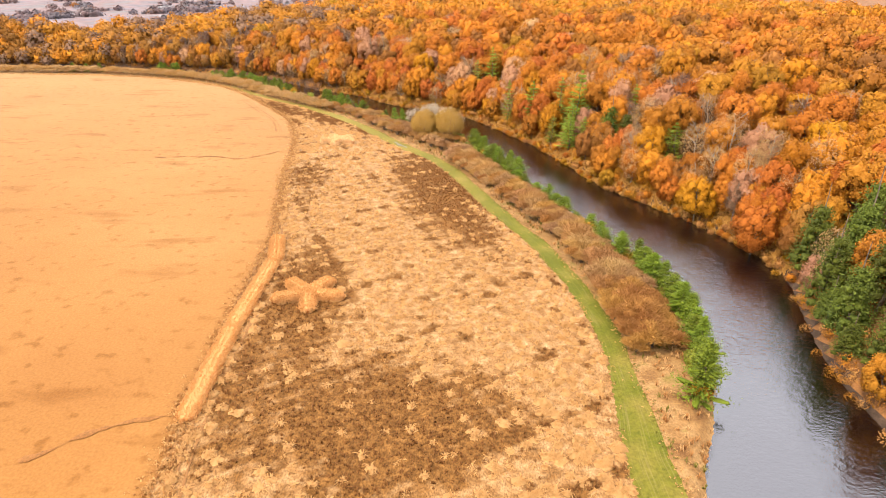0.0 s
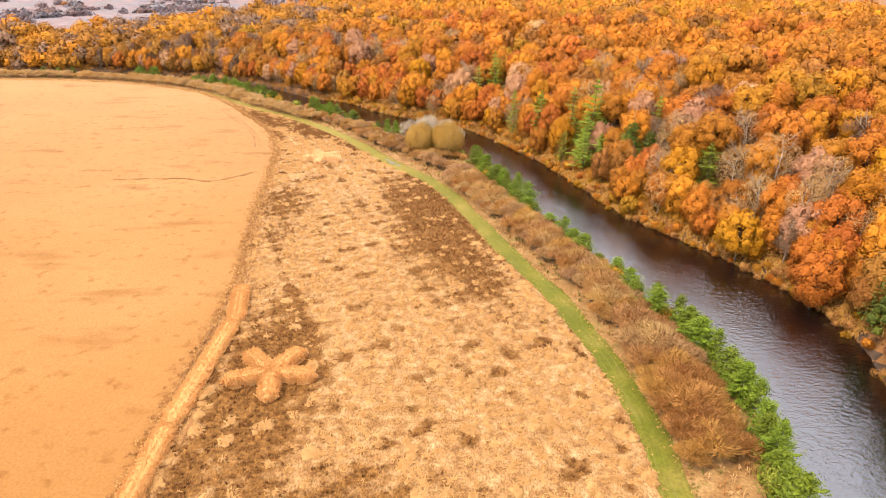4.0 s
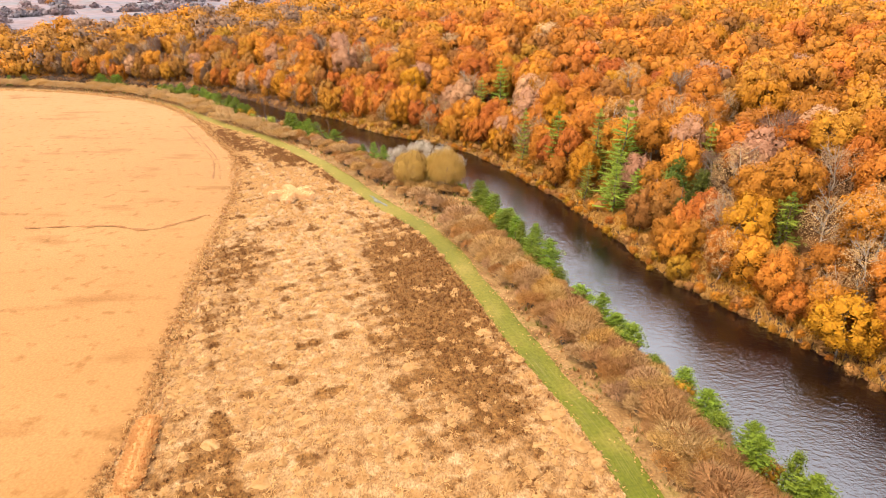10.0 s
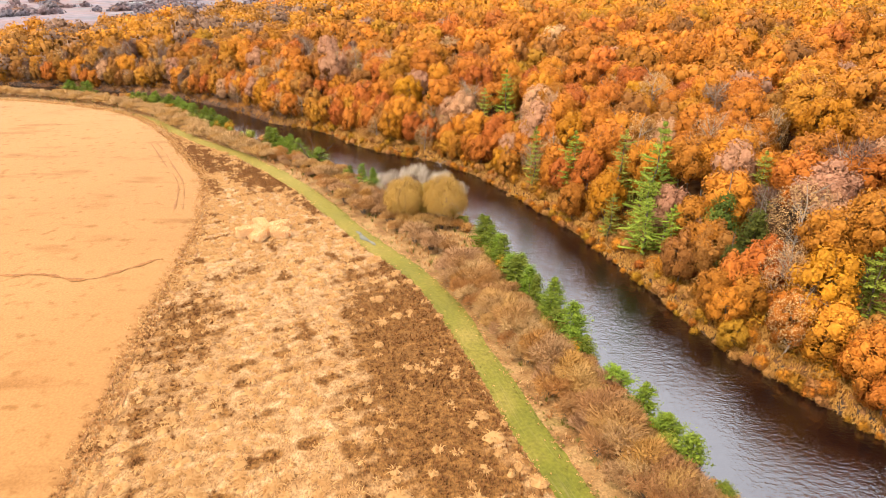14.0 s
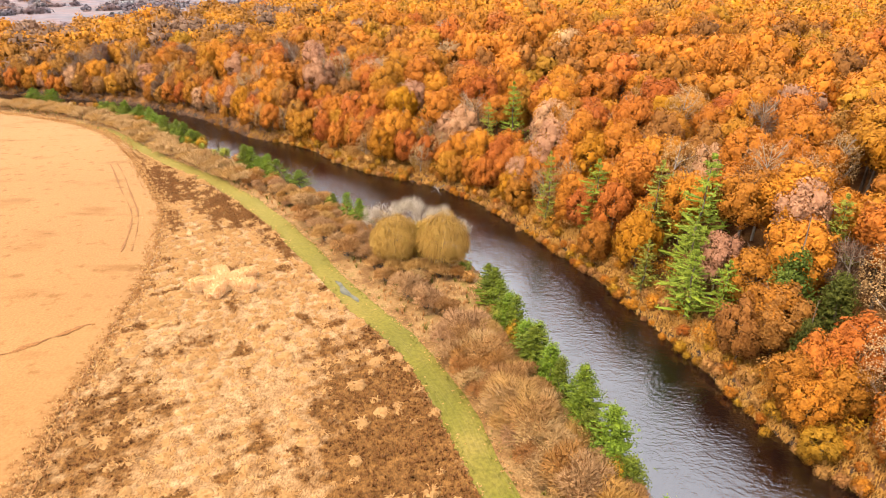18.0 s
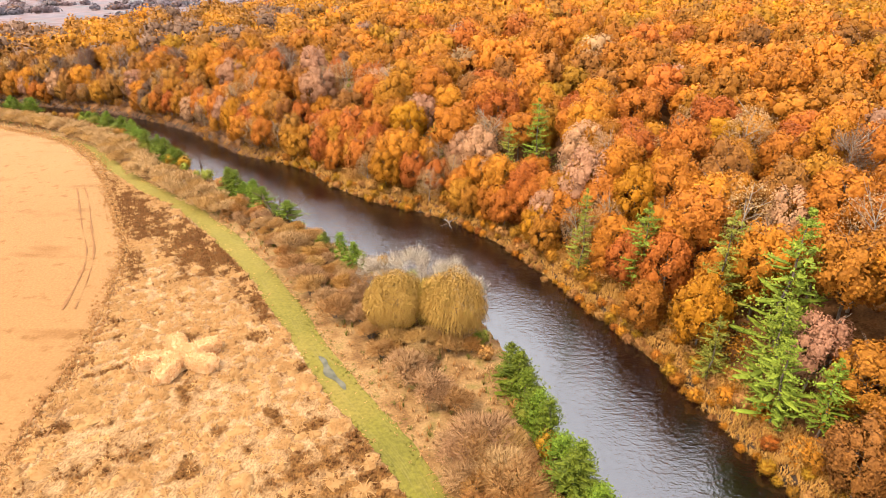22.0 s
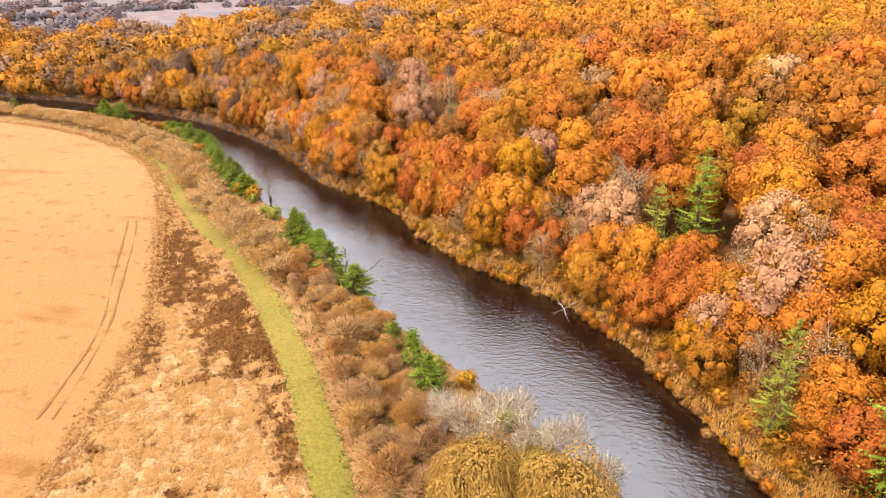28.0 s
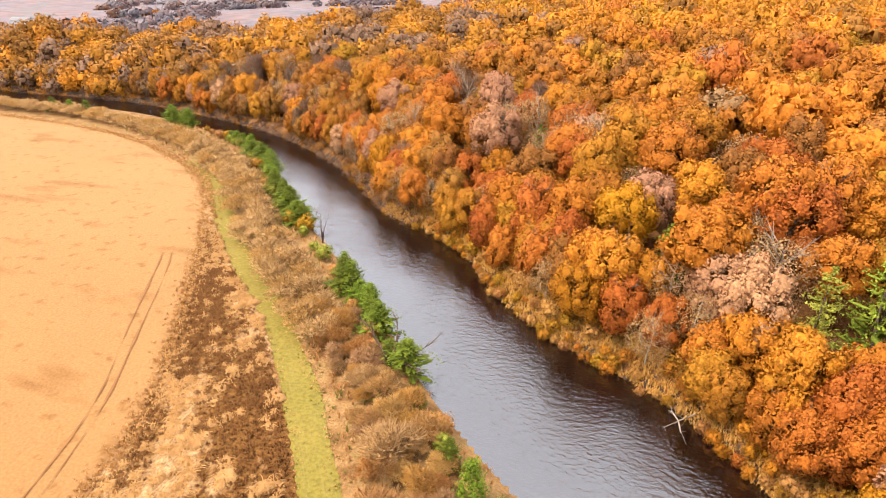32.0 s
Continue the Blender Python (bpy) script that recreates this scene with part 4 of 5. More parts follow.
def pine_crown(h, R, z0, whorls, mat, per=5, leaf=0.3, name="crown", taper=0.8):
    """Tiers of spreading branches, each a flat spray of needles with air between the tiers."""
    bv, bf = BALLS[2]
    ch = []
    for i in range(whorls):
        s = i / (whorls - 1)
        L = R * (1 - s) ** taper * rng.uniform(0.55, 1.2) + 0.3
        z = z0 + (h - z0) * s
        a0 = rng.uniform(0, 6.28)
        for j in range(per):
            if rng.uniform() < 0.12:
                continue
            a = a0 + 6.28 * j / per + rng.normal(0, 0.25)
            l_ = L * rng.uniform(0.55, 1.15)
            ca, sa = math.cos(a), math.sin(a)
            q = bv * (l_ * 0.38, l_ * 0.09 + 0.04, 0.06 + 0.02 * l_) * rng.uniform(0.6, 1.3, (len(bv), 1))
            q = q + (l_ * 0.56, 0, 0)
            q[:, 2] += q[:, 0] ** 2 * 0.12 / max(l_, 0.5)
            ch.append((np.stack([q[:, 0] * ca - q[:, 1] * sa, q[:, 0] * sa + q[:, 1] * ca, q[:, 2] + z + rng.normal(0, 0.12)], 1), bf))
            m_ = 38
            u = rng.uniform(0.12, 1.15, m_)
            w = rng.normal(0, 0.16 * l_ + 0.05, m_)
            C = np.stack([u * l_ * ca - w * sa, u * l_ * sa + w * ca, z + (u * l_) ** 2 * 0.12 / max(l_, 0.5) + rng.normal(0.1, 0.14, m_)], 1)
            A = leaf * rng.uniform(0.5, 1.2, m_)
            ch.append(cards(C, np.tile((0.3 * ca, 0.3 * sa, 0.9), (m_, 1)), A, A * 0.45, 0.6))
    return mesh_np(name, *join(ch), mat)


def cone_crown(h, R, z0, lobes, n_, leaf, mat):
    """A dense bushy evergreen: knobbly boughs stacked in a blunt cone under small needle tufts."""
    s = np.linspace(0, 0.93, lobes) + rng.uniform(-0.03, 0.03, lobes)
    a = np.arange(lobes) * 2.4 + rng.normal(0, 0.3, lobes)
    rad = R * (1 - np.clip(s, 0, 1)) ** 0.75 * 0.62
    c = np.stack([np.cos(a) * rad, np.sin(a) * rad, z0 + (h - z0) * s], 1)
    r = R * (0.24 + 0.26 * (1 - s)) * rng.uniform(0.8, 1.15, lobes)
    k = rng.integers(0, lobes, n_)
    d = rng.normal(0, 1, (n_, 3))
    d[:, 2] = np.abs(d[:, 2]) * 0.9
    d /= np.linalg.norm(d, axis=1)[:, None]
    P = c[k] + d * (r[k] * rng.uniform(0.5, 1.3, n_))[:, None]
    A = leaf * rng.uniform(0.5, 1.3, n_)
    return mesh_np("crown", *join([hearts(c, r * 0.5, 1, 0.95, 0.3), cards(P, d + (0, 0, 0.4), A, A * 0.5, 0.8)]), mat)


def willow_crown(R, H, z0, n_, mat):
    """Rounded heads of foliage with combed strands that hang from them."""
    v0, f0, n0 = lobed_crown(R, H, z0, 36, n_, 0.115, 0, 1.2, -0.75)
    d = rng.normal(0, 1, (n_, 3))
    d[:, 2] = np.abs(d[:, 2]) - 0.45
    d /= np.linalg.norm(d, axis=1)[:, None]
    m_ = n_ // 2
    d = d[:m_]
    P = d * (R, R, H / 2) * rng.uniform(0.6, 0.95, (m_, 1)) + (0, 0, z0 + H / 2)
    D = d * (0.5, 0.5, 0.0) + (0, 0, -1.0) + rng.normal(0, 0.08, (m_, 3))
    v1, f1 = slivers(P, D, rng.uniform(0.5, 1.7, m_), rng.uniform(0.015, 0.03, m_))
    v, f = join([(v0, f0), (v1, f1)])
    nn = np.vstack([n0, np.repeat(d, 4, axis=0)]) + (0, 0, 0.55)
    return mesh_np("crown", v, f, mat, normals=nn / np.linalg.norm(nn, axis=1)[:, None])


def shrub_arrays(R, H, n_, wide=1.0):
    """Many-stemmed bare shrub: twigs fan up and out of a dense heart into a fine uneven haze."""
    lobes = 7
    a0 = np.arange(lobes) * 0.9 + rng.normal(0, 0.2, lobes)
    c = np.stack([np.cos(a0) * R * 0.48, np.sin(a0) * R * 0.48, H * rng.uniform(0.30, 0.52, lobes)], 1)
    c[0] = (0, 0, H * 0.55)
    r = R * rng.uniform(0.30, 0.42, lobes)
    k = rng.integers(0, lobes, n_)
    d = rng.normal(0, 1, (n_, 3))
    d[:, 2] = np.abs(d[:, 2])
    d /= np.linalg.norm(d, axis=1)[:, None]
    P = c[k] + d * (r[k] * rng.uniform(0.6, 1.05, n_))[:, None]
    D = d * (0.9, 0.9, 0.6) + c[k] / R * (0.5, 0.5, 0) + (0, 0, 0.6) + rng.normal(0, 0.25, (n_, 3))
    v = slivers(P, D, rng.uniform(0.25, 0.7, n_) * H / 3.4, rng.uniform(0.016, 0.038, n_) * wide)
    m_ = n_ // 2
    s = rng.uniform(0.05, 0.13, m_) * wide
    v, f = join([v, cards(P[:m_] * 1.05, d[:m_], s, s * 0.6, 0.8)])
    nn = np.repeat(np.vstack([d, d[:m_]]) * 0.8 + (0, 0, 0.55), 4, axis=0)
    return v, f, nn / np.linalg.norm(nn, axis=1)[:, None]


def shrub_crown(R, H, n_, mat):
    v, f, nn = shrub_arrays(R, H, n_)
    return mesh_np("crown", v, f, mat, normals=nn)


def stems_mesh(R, H, n_, mat):
    ch = []
    for _ in range(n_):
        a, s = rng.uniform(0, 6.28), rng.uniform(0.2, 0.8)
        ch.append(tube((math.cos(a) * 0.15, math.sin(a) * 0.15, -0.1), (math.cos(a) * s * R, math.sin(a) * s * R, H * 0.6), 0.06, 0.02, 4))
    return mesh_np("stem", *join(ch), mat)


def turned(x, y, z=None, deg=None):
    if z is None:
        z = height_at(x, y)
    return pose(x, y, z, 0, 0, rng.uniform(0, 360) if deg is None else deg)


FAMILY = {
    "rust": ("maple_tree", "rust-red autumn tree on the wooded river slope"), "orange": ("oak_tree", "orange autumn oak in the river woods"),
    "gold": ("maple_tree", "golden yellow autumn tree in the river woods"), "amber": ("oak_tree", "amber-brown autumn oak on the wooded slope"),
    "brown": ("oak_tree", "russet-brown oak in late autumn leaf"), "pink": ("oak_tree", "pale pinkish-tan tree with withered leaves"),
    "olive": ("poplar_tree", "yellow-olive autumn tree in the woods"), "tan": ("bare_tree", "nearly bare pale tan tree near the river"), "mauve": ("bare_tree", "leafless grey-mauve tree in the woods"),
}
NEAR, TRUNKS = {}, [trunk_mesh(12.5, 0.24, 11, 3.8, M["bark"], forks=2) for _ in range(3)]
PALE_TRUNKS = [trunk_mesh(13.0, 0.22, 15, 4.2, M["pale_bark"], forks=3) for _ in range(3)]
for fam in ("rust", "orange", "gold", "amber", "brown", "pink", "olive"):
    NEAR[fam] = []
    for z0_, h_ in ((4.4, 9.8), (4.0, 10.4), (2.0, 12.0)):
        v, f, nv_ = lobed_crown(4.6, h_, z0_, 42, 4600, 0.195, 2)
        NEAR[fam].append(mesh_np("crown", v, f, M[fam], normals=nv_))
for _ in range(3):
    v, f, nv_ = lobed_crown(4.0, 10.4, 3.4, 34, 4400, 0.095, 0, 1.10)
    NEAR.setdefault("tan", []).append(mesh_np("crown", v, f, M["tan"], normals=nv_))
NEAR["mauve"] = [twig_crown(3.9, 9.8, 4.2, 3000, M["mauve"], width=0.03, leafy=0.8, leaf=0.12) for _ in range(3)]


def broadleaf(fam, x, y, size, low=False):
    nm, label = FAMILY[fam]
    tr = PALE_TRUNKS if fam in ("tan", "mauve", "pink") else TRUNKS
    return thing(nm, [("trunk", tr[int(rng.integers(3))], ""), ("crown", NEAR[fam][2 if low else int(rng.integers(3))], "")], turned(x, y, height_at(x, y) - (2.2 if low else 0.0)), label, "tree", "broadleaved trees of the river woods", size)


# woodland positions on the far side: a jittered lattice, each tree kept clear of the water
def lattice(step, x0, x1, y0, y1):
    X, Y = np.meshgrid(np.arange(x0, x1, step), np.arange(y0, y1, step * 0.87))
    X = X + (np.arange(X.shape[0]) % 2)[:, None] * step / 2
    X, Y = X.ravel() + rng.normal(0, step * 0.2, X.size), Y.ravel() + rng.normal(0, step * 0.2, X.size)
    return X, Y


# white pines: x, y, height of the top over the river flat, reach, yellowish or not
PINES = ((40.8, 191.0, 23.5, 3.6, 0), (36.4, 198.9, 20.1, 2.8, 1), (37.7, 186.0, 15.6, 3.0, 0), (36.6, 181.6, 12.3, 2.8, 0), (40.2, 178.6, 12.2, 2.1, 0), (33.0, 190.2, 10.0, 1.9, 1), (54.4, 179.8, 21.4, 2.4, 1),
         (56.8, 151.2, 16.9, 3.0, 0), (17.7, 252.0, 23.4, 2.7, 0), (11.8, 249.5, 18.8, 2.4, 1), (-3.6, 266.0, 14.8, 2.5, 0), (-29.0, 300.6, 18.3, 2.3, 0), (21.6, 217.5, 16.2, 2.0, 1), (28.7, 208.8, 17.3, 2.7, 0))
HEMLOCKS = ((66.4, 101.5, 12.5, 3.9), (62.4, 89.0, 12.0, 3.8), (59.8, 79.0, 11.5, 3.8), (59.4, 69.5, 10.0, 3.4), (60.5, 61.5, 9.0, 3.2), (69.0, 94.0, 14.0, 4.2), (66.2, 82.5, 14.0, 4.2), (65.0, 73.0, 13.0, 4.0), (74.5, 101.0, 14.0, 4.2),
            (73.0, 88.0, 14.0, 4.2), (57.8, 74.5, 5.5, 2.4), (60.4, 84.5, 6.0, 2.6), (46.4, 174.2, 12.5, 4.0), (49.8, 169.5, 10.5, 3.4), (45.0, 166.0, 8.0, 2.6))
wx, wy = lattice(8.2, -470, 420, 40, 760)
ex_, ey_ = lattice(6.1, -330, 110, 40, 380)
ed_ = dist_to(R_BANK, ex_, ey_)
od_ = dist_to(R_BANK, wx, wy)
wx, wy = np.concatenate([wx[od_ > 26], ex_[ed_ <= 26]]), np.concatenate([wy[od_ > 26], ey_[ed_ <= 26]])
far_edge = smooth_line(R_BANK, 4.3)
far_in = lane_normal(far_edge)
keep = dist_to(R_BANK, wx, wy) > 10.5
wx, wy = wx[keep], wy[keep]
for off_ in (2.0, 4.8, 8.0):
    q_ = far_edge + far_in * (off_ + rng.normal(0, 0.6, (len(far_edge), 1))) + rng.normal(0, 0.7, far_edge.shape)
    q_ = q_[(q_[:, 1] > 55) & (q_[:, 0] > -330)]
    wx, wy = np.concatenate([wx, q_[:, 0]]), np.concatenate([wy, q_[:, 1]])
wz, wdl, wdr, wwet = ground_z(wx, wy)
crest_w = np.interp(wx, [p[0] for p in RIDGE], [p[1] for p in RIDGE])
seen = (wx < 0.80 * (wy + 12)) & (wy < crest_w + 22) & (np.hypot(wx, wy) < 600) & (wx < 310)
keep = seen & (~wwet) & (wdr < wdl) & (wdr > 1.4)
for px_, py_, *_ in PINES:
    keep &= np.hypot(wx - px_, wy - py_ + 1.0) > 4.1
for px_, py_, *_ in HEMLOCKS:
    keep &= np.hypot(wx - px_, wy - py_) > 3.7
wx, wy, wz, wdr = wx[keep], wy[keep], wz[keep], wdr[keep]
mood = wavy(wx, wy, 60, 2.0) * 0.5 + wavy(wx, wy, 23, 5.0) * 0.5
fams = ["rust", "orange", "gold", "amber", "brown", "pink", "tan", "mauve", "olive"]
W_NEAR = np.array([0.22, 0.24, 0.03, 0.14, 0.08, 0.07, 0.17, 0.04, 0.01])
W_FAR = np.array([0.08, 0.33, 0.05, 0.36, 0.08, 0.02, 0.01, 0.01, 0.06])
W_LEFT = np.array([0.05, 0.09, 0.02, 0.20, 0.30, 0.06, 0.10, 0.17, 0.01])
pick = []
for i in range(len(wx)):
    a = float(sstep((wdr[i] - 12) / 50))
    b = float(sstep((-20 - wx[i]) / 90))
    w = W_NEAR * (1 - a) + W_FAR * a
    w = w * (1 - 0.92 * b) + W_LEFT * 0.92 * b
    w = w * np.array([1 + 0.9 * mood[i], 1 + 0.5 * mood[i], 1 - 0.6 * mood[i], 1, 1 - 0.4 * mood[i], 1 - 0.8 * mood[i], 1 - 0.8 * mood[i], 1 - 0.5 * mood[i], 1 - 0.7 * mood[i]])
    w = np.clip(w, 0.001, None)
    pick.append(int(rng.choice(9, p=w / w.sum())))
pick = np.array(pick)
grow = np.ones(len(wx))
MARKED = ((51.7, 153.1, "gold", 1.02), (59.4, 170.0, "pink", 1.1), (33.2, 195.6, "gold", 0.85), (31.6, 206.0, "rust", 0.92), (30.8, 222.5, "gold", 0.98), (42.6, 155.4, "olive", 0.5), (3.2, 257.4, "pink", 0.95), (-87.5, 331.5, "tan", 0.8),
          (56.5, 131, "gold", 0.9), (62, 113.5, "rust", 0.9), (41.5, 184.5, "pink", 0.8), (-17.8, 267.0, "rust", 0.9), (-35, 285.5, "rust", 0.8), (6.6, 249.7, "orange", 0.85), (48, 151.5, "orange", 0.8),
          (61, 147.5, "tan", 0.95), (67, 143, "tan", 1.0), (66, 129, "tan", 1.0), (62, 138, "tan", 0.95), (71, 136, "pink", 0.95), (78.5, 121.5, "orange", 1.05), (-10, 261.5, "tan", 0.75), (14.7, 269, "rust", 1.0))
for mx_, my_, mf_, ms_ in MARKED:
    q = int(np.argmin(np.hypot(wx - mx_, wy - my_)))
    wx[q], wy[q], pick[q], grow[q] = mx_, my_, fams.index(mf_), ms_ * 1.12
rank = np.argsort(wdr + 0.10 * np.clip(wy - 120, 0, None) + 0.35 * np.clip(-wx - 110, 0, None))
near_i, rest = rank[:480], rank[480:]
for i in near_i:
    s = rng.uniform(0.85, 1.16) * (0.74 + 0.32 * float(sstep(wdr[i] / 12))) if grow[i] == 1 else float(grow[i])
    broadleaf(fams[pick[i]], float(wx[i]), float(wy[i]), (s * rng.uniform(0.9, 1.1), s * rng.uniform(0.9, 1.1), s * rng.uniform(0.92, 1.1)), wdr[i] < 12)


def canopy(sel, protos, label):
    """Far woods: crowns of many trees in one mesh."""
    Vs, Ns, Fs, Is, Ts, o = [], [], [], [], [], 0
    for i in sel:
        v, f, nv_ = protos[int(rng.integers(len(protos)))]
        s, a = rng.uniform(0.8, 1.2) * (0.7 + 0.3 * float(sstep(wdr[i] / 13))), rng.uniform(0, 6.28)
        c, sn = math.cos(a), math.sin(a)
        q = np.stack([(v[:, 0] * c - v[:, 1] * sn) * s, (v[:, 0] * sn + v[:, 1] * c) * s, v[:, 2] * s * rng.uniform(0.85, 1.2)], 1) + (wx[i], wy[i], wz[i] - 4.4 * float(1 - sstep((wdr[i] - 5) / 9)))
        Vs.append(q)
        Ns.append(nv_ @ np.array([[c, sn, 0], [-sn, c, 0], [0, 0, 1]]))
        Fs.append(f + o)
        Is.append(np.full(len(f), pick[i]))
        Ts.append(np.full(len(q), rng.uniform(-0.26, 0.22)))
        o += len(q)
    ob = new("woodland_canopy", mesh_np("woodland_canopy", np.vstack(Vs), np.vstack(Fs), [M[k] for k in fams], np.concatenate(Is), normals=np.vstack(Ns)))
    own = ob.data.attributes.new("tone", "FLOAT", "POINT")
    own.data.foreach_set("value", np.concatenate(Ts).astype(np.float32))
    return tagged(ob, label, "woods", kind="stuff")


d_rest = np.hypot(wx[rest], wy[rest] - 60)
o_ = rest[np.argsort(d_rest)]
mid_p = [lobed_crown(5.2, 11.2, 3.0, 30, 1250, 0.32, 2, 1.06) for _ in range(8)]
far_p = [lobed_crown(5.4, 10.4, 3.2, 16, 300, 0.56, 1, 1.05) for _ in range(8)]
for i in rest:
    if wx[i] < -30 and (pick[i] in (2, 5, 6) or rng.uniform() < 0.75 * float(sstep((-30 - wx[i]) / 110)) + 0.25 * (wdr[i] < 30)):
        pick[i] = int(rng.choice((4, 4, 7, 3, 7, 1)))
    elif pick[i] in (5, 6, 7) and rng.uniform() < 0.62:
        pick[i] = int(rng.choice((1, 3, 4)))
canopy(o_[:600], mid_p, "orange and amber autumn woods on the rise")
canopy(o_[600:], far_p, "distant golden autumn woods on the plateau")

# scattered woods in the valley behind the crest, most in the haze-coloured valley material
vy = rng.uniform(430, 1500, 2600)
vx = rng.uniform(-0.85, 0.05, 2600) * vy
keep = (vy > np.interp(vx, [p[0] for p in RIDGE], [p[1] for p in RIDGE]) + 130) & (wavy(vx, vy, 160, 1.3) > 0.2)
vx, vy = vx[keep], vy[keep]
vz = ground_z(vx, vy)[0]
low_p = [lobed_crown(6.5, 9.0, 0.0, 6, 40, 1.3, 1, 1.05, -0.3) for _ in range(5)]
Vs, Ns, Fs, Is, o = [], [], [], [], 0
for x_, y_, z_ in zip(vx, vy, vz):
    v, f, nv_ = low_p[int(rng.integers(5))]
    Vs.append(v * rng.uniform(0.7, 1.5) + (x_, y_, z_ - 3.5))
    Ns.append(nv_)
    Fs.append(f + o)
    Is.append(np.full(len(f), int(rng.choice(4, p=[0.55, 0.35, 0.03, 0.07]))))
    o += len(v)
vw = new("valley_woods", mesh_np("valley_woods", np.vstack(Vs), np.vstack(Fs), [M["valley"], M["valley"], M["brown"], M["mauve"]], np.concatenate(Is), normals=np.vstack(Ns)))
tagged(vw, "far valley woods, distance haze painted in as dull mauve, some brown", "woods", kind="stuff")

# bushes at the foot of the far bank


def bush_mesh(f):
    v, q, nv_ = lobed_crown(1.8, 3.4, -0.2, 18, 1300, 0.10, 1, 1.35, -0.8)
    return mesh_np("foliage", v, q, M[f], normals=nv_)


BUSH = {f: [bush_mesh(f) for _ in range(2)] for f in ("orange", "olive", "amber", "dry_leaf", "gold", "rust", "pale_pine")}
STEMS = stems_mesh(1.2, 2.4, 7, M["bark"])
bl = smooth_line(R_BANK, 1.75)
BUSH_LABEL = {"orange": "low orange-leaved bush at the water's edge", "olive": "yellow-olive bush at the water's edge", "amber": "amber-brown bush on the far bank", "dry_leaf": "dry tan-orange bush on the far bank",
              "gold": "bright yellow bush at the water's edge", "rust": "rust-red bush on the far bank"}
joined = []
bush_arrays = [lobed_crown(1.9, 3.2, -0.2, 12, 330, 0.17, 0, 1.3, -0.8) for _ in range(4)]
bn = lane_normal(bl)
for p, nb in zip(bl, bn):
    if not (45 < p[1] < 380 and p[0] > -290):
        continue
    for row in range(8):
        if rng.uniform() > (0.95, 0.85, 0.65, 0.45, 0.35, 0.25, 0.2, 0.15)[row]:
            continue
        bx_, by_ = p + nb * (-0.2 + 1.7 * row + rng.normal(0, 0.4)) + rng.normal(0, 0.5, 2) * (row > 0)
        f = ("orange", "olive", "amber", "dry_leaf", "gold", "rust")[int(rng.choice(6, p=[0.24, 0.15, 0.17, 0.38, 0.03, 0.03]))]
        s = rng.uniform(0.4, 0.95) * (0.7 + 0.18 * min(row, 3))
        if (p[0] < -40 and row > 2) or (p[1] < 104 and rng.uniform() < 0.45):
            continue
        if row < 2 and p[0] > -50 and p[1] > 95:
            thing("bush", [("stem", STEMS, ""), ("foliage", BUSH[f][int(rng.integers(2))], "")], turned(bx_, by_), BUSH_LABEL[f], "bush", "bushes along the far bank", s)
        else:
            joined.append((bx_, by_, s, ("orange", "olive", "amber", "dry_leaf", "gold", "rust").index(f) if p[0] > -40 else int(rng.choice((2, 6, 6, 7)))))
Vs, Ns, Fs, Is, o = [], [], [], [], 0
for bx_, by_, s, k in joined:
    v, f, nv_ = bush_arrays[int(rng.integers(4))]
    Vs.append(v * s + (bx_, by_, height_at(bx_, by_)))
    Ns.append(nv_)
    Fs.append(f + o)
    Is.append(np.full(len(f), k))
    o += len(v)
und = new("undergrowth", mesh_np("undergrowth", np.vstack(Vs), np.vstack(Fs), [M[k] for k in ("orange", "olive", "amber", "dry_leaf", "gold", "rust", "mauve", "brown")], np.concatenate(Is), normals=np.vstack(Ns)))
tagged(und, "mixed autumn undergrowth on the far bank", "undergrowth", kind="stuff")

# white pines and dark evergreens in the woods
PINE_MESH = [pine_crown(14.0, 3.7, 2.2, 13, M["pine"], 5, 0.22, taper=0.6) for _ in range(3)]
PINE_TRUNK = trunk_mesh(13.4, 0.22, 0, 1, M["bark"])
PALE_PINE = [pine_crown(14.0, 3.7, 2.2, 13, M["pale_pine"], 5, 0.22, taper=0.6) for _ in range(2)]
for i, (x_, y_, top_, r_, pale_) in enumerate(PINES):
    thing("white_pine", [("trunk", PINE_TRUNK, ""), ("crown", PALE_PINE[i % 2] if pale_ else PINE_MESH[i % 3], "")], turned(x_, y_), "yellow-green white pine with sparse tiers" if pale_ else "tall green white pine with tiered branches", "tree",
          "pines in the river woods", (r_ / 2.6, r_ / 2.6, (top_ - height_at(x_, y_)) / 14.2))
HEM_MESH = [cone_crown(10.0, 3.4, 0.4, 44, 4200, 0.19, M["hemlock"]) for _ in range(3)]
for i, (x_, y_, h_, r_) in enumerate(HEMLOCKS):
    thing("hemlock_tree", [("trunk", PINE_TRUNK, ""), ("crown", HEM_MESH[i % 3], "")], turned(x_, y_) @ Matrix.Diagonal((r_ / 3.2, r_ / 3.2, h_ / 10.0, 1)), "dense dark green evergreen leaning over the river", "tree", "evergreens on the far bank", 1.0)

# young pines along the near bank
YP = [pine_crown(5.0, 2.0, 0.2, 12, M["young_pine"], 7, 0.13, taper=0.62) for _ in range(2)] + [cone_crown(5.0, 1.55, 0.1, 30, 1900, 0.11, M["young_pine"]) for _ in range(2)]
YT = trunk_mesh(4.4, 0.1, 0, 1, M["bark"])


def young_pine(x_, y_, h_, w_):
    thing("young_pine", [("trunk", YT, ""), ("crown", YP[int(rng.integers(4))], "")], turned(x_, y_), "bushy bright green young pine on the river bank", "tree", "young pines along the near bank", (w_, w_, h_ / 5.0))


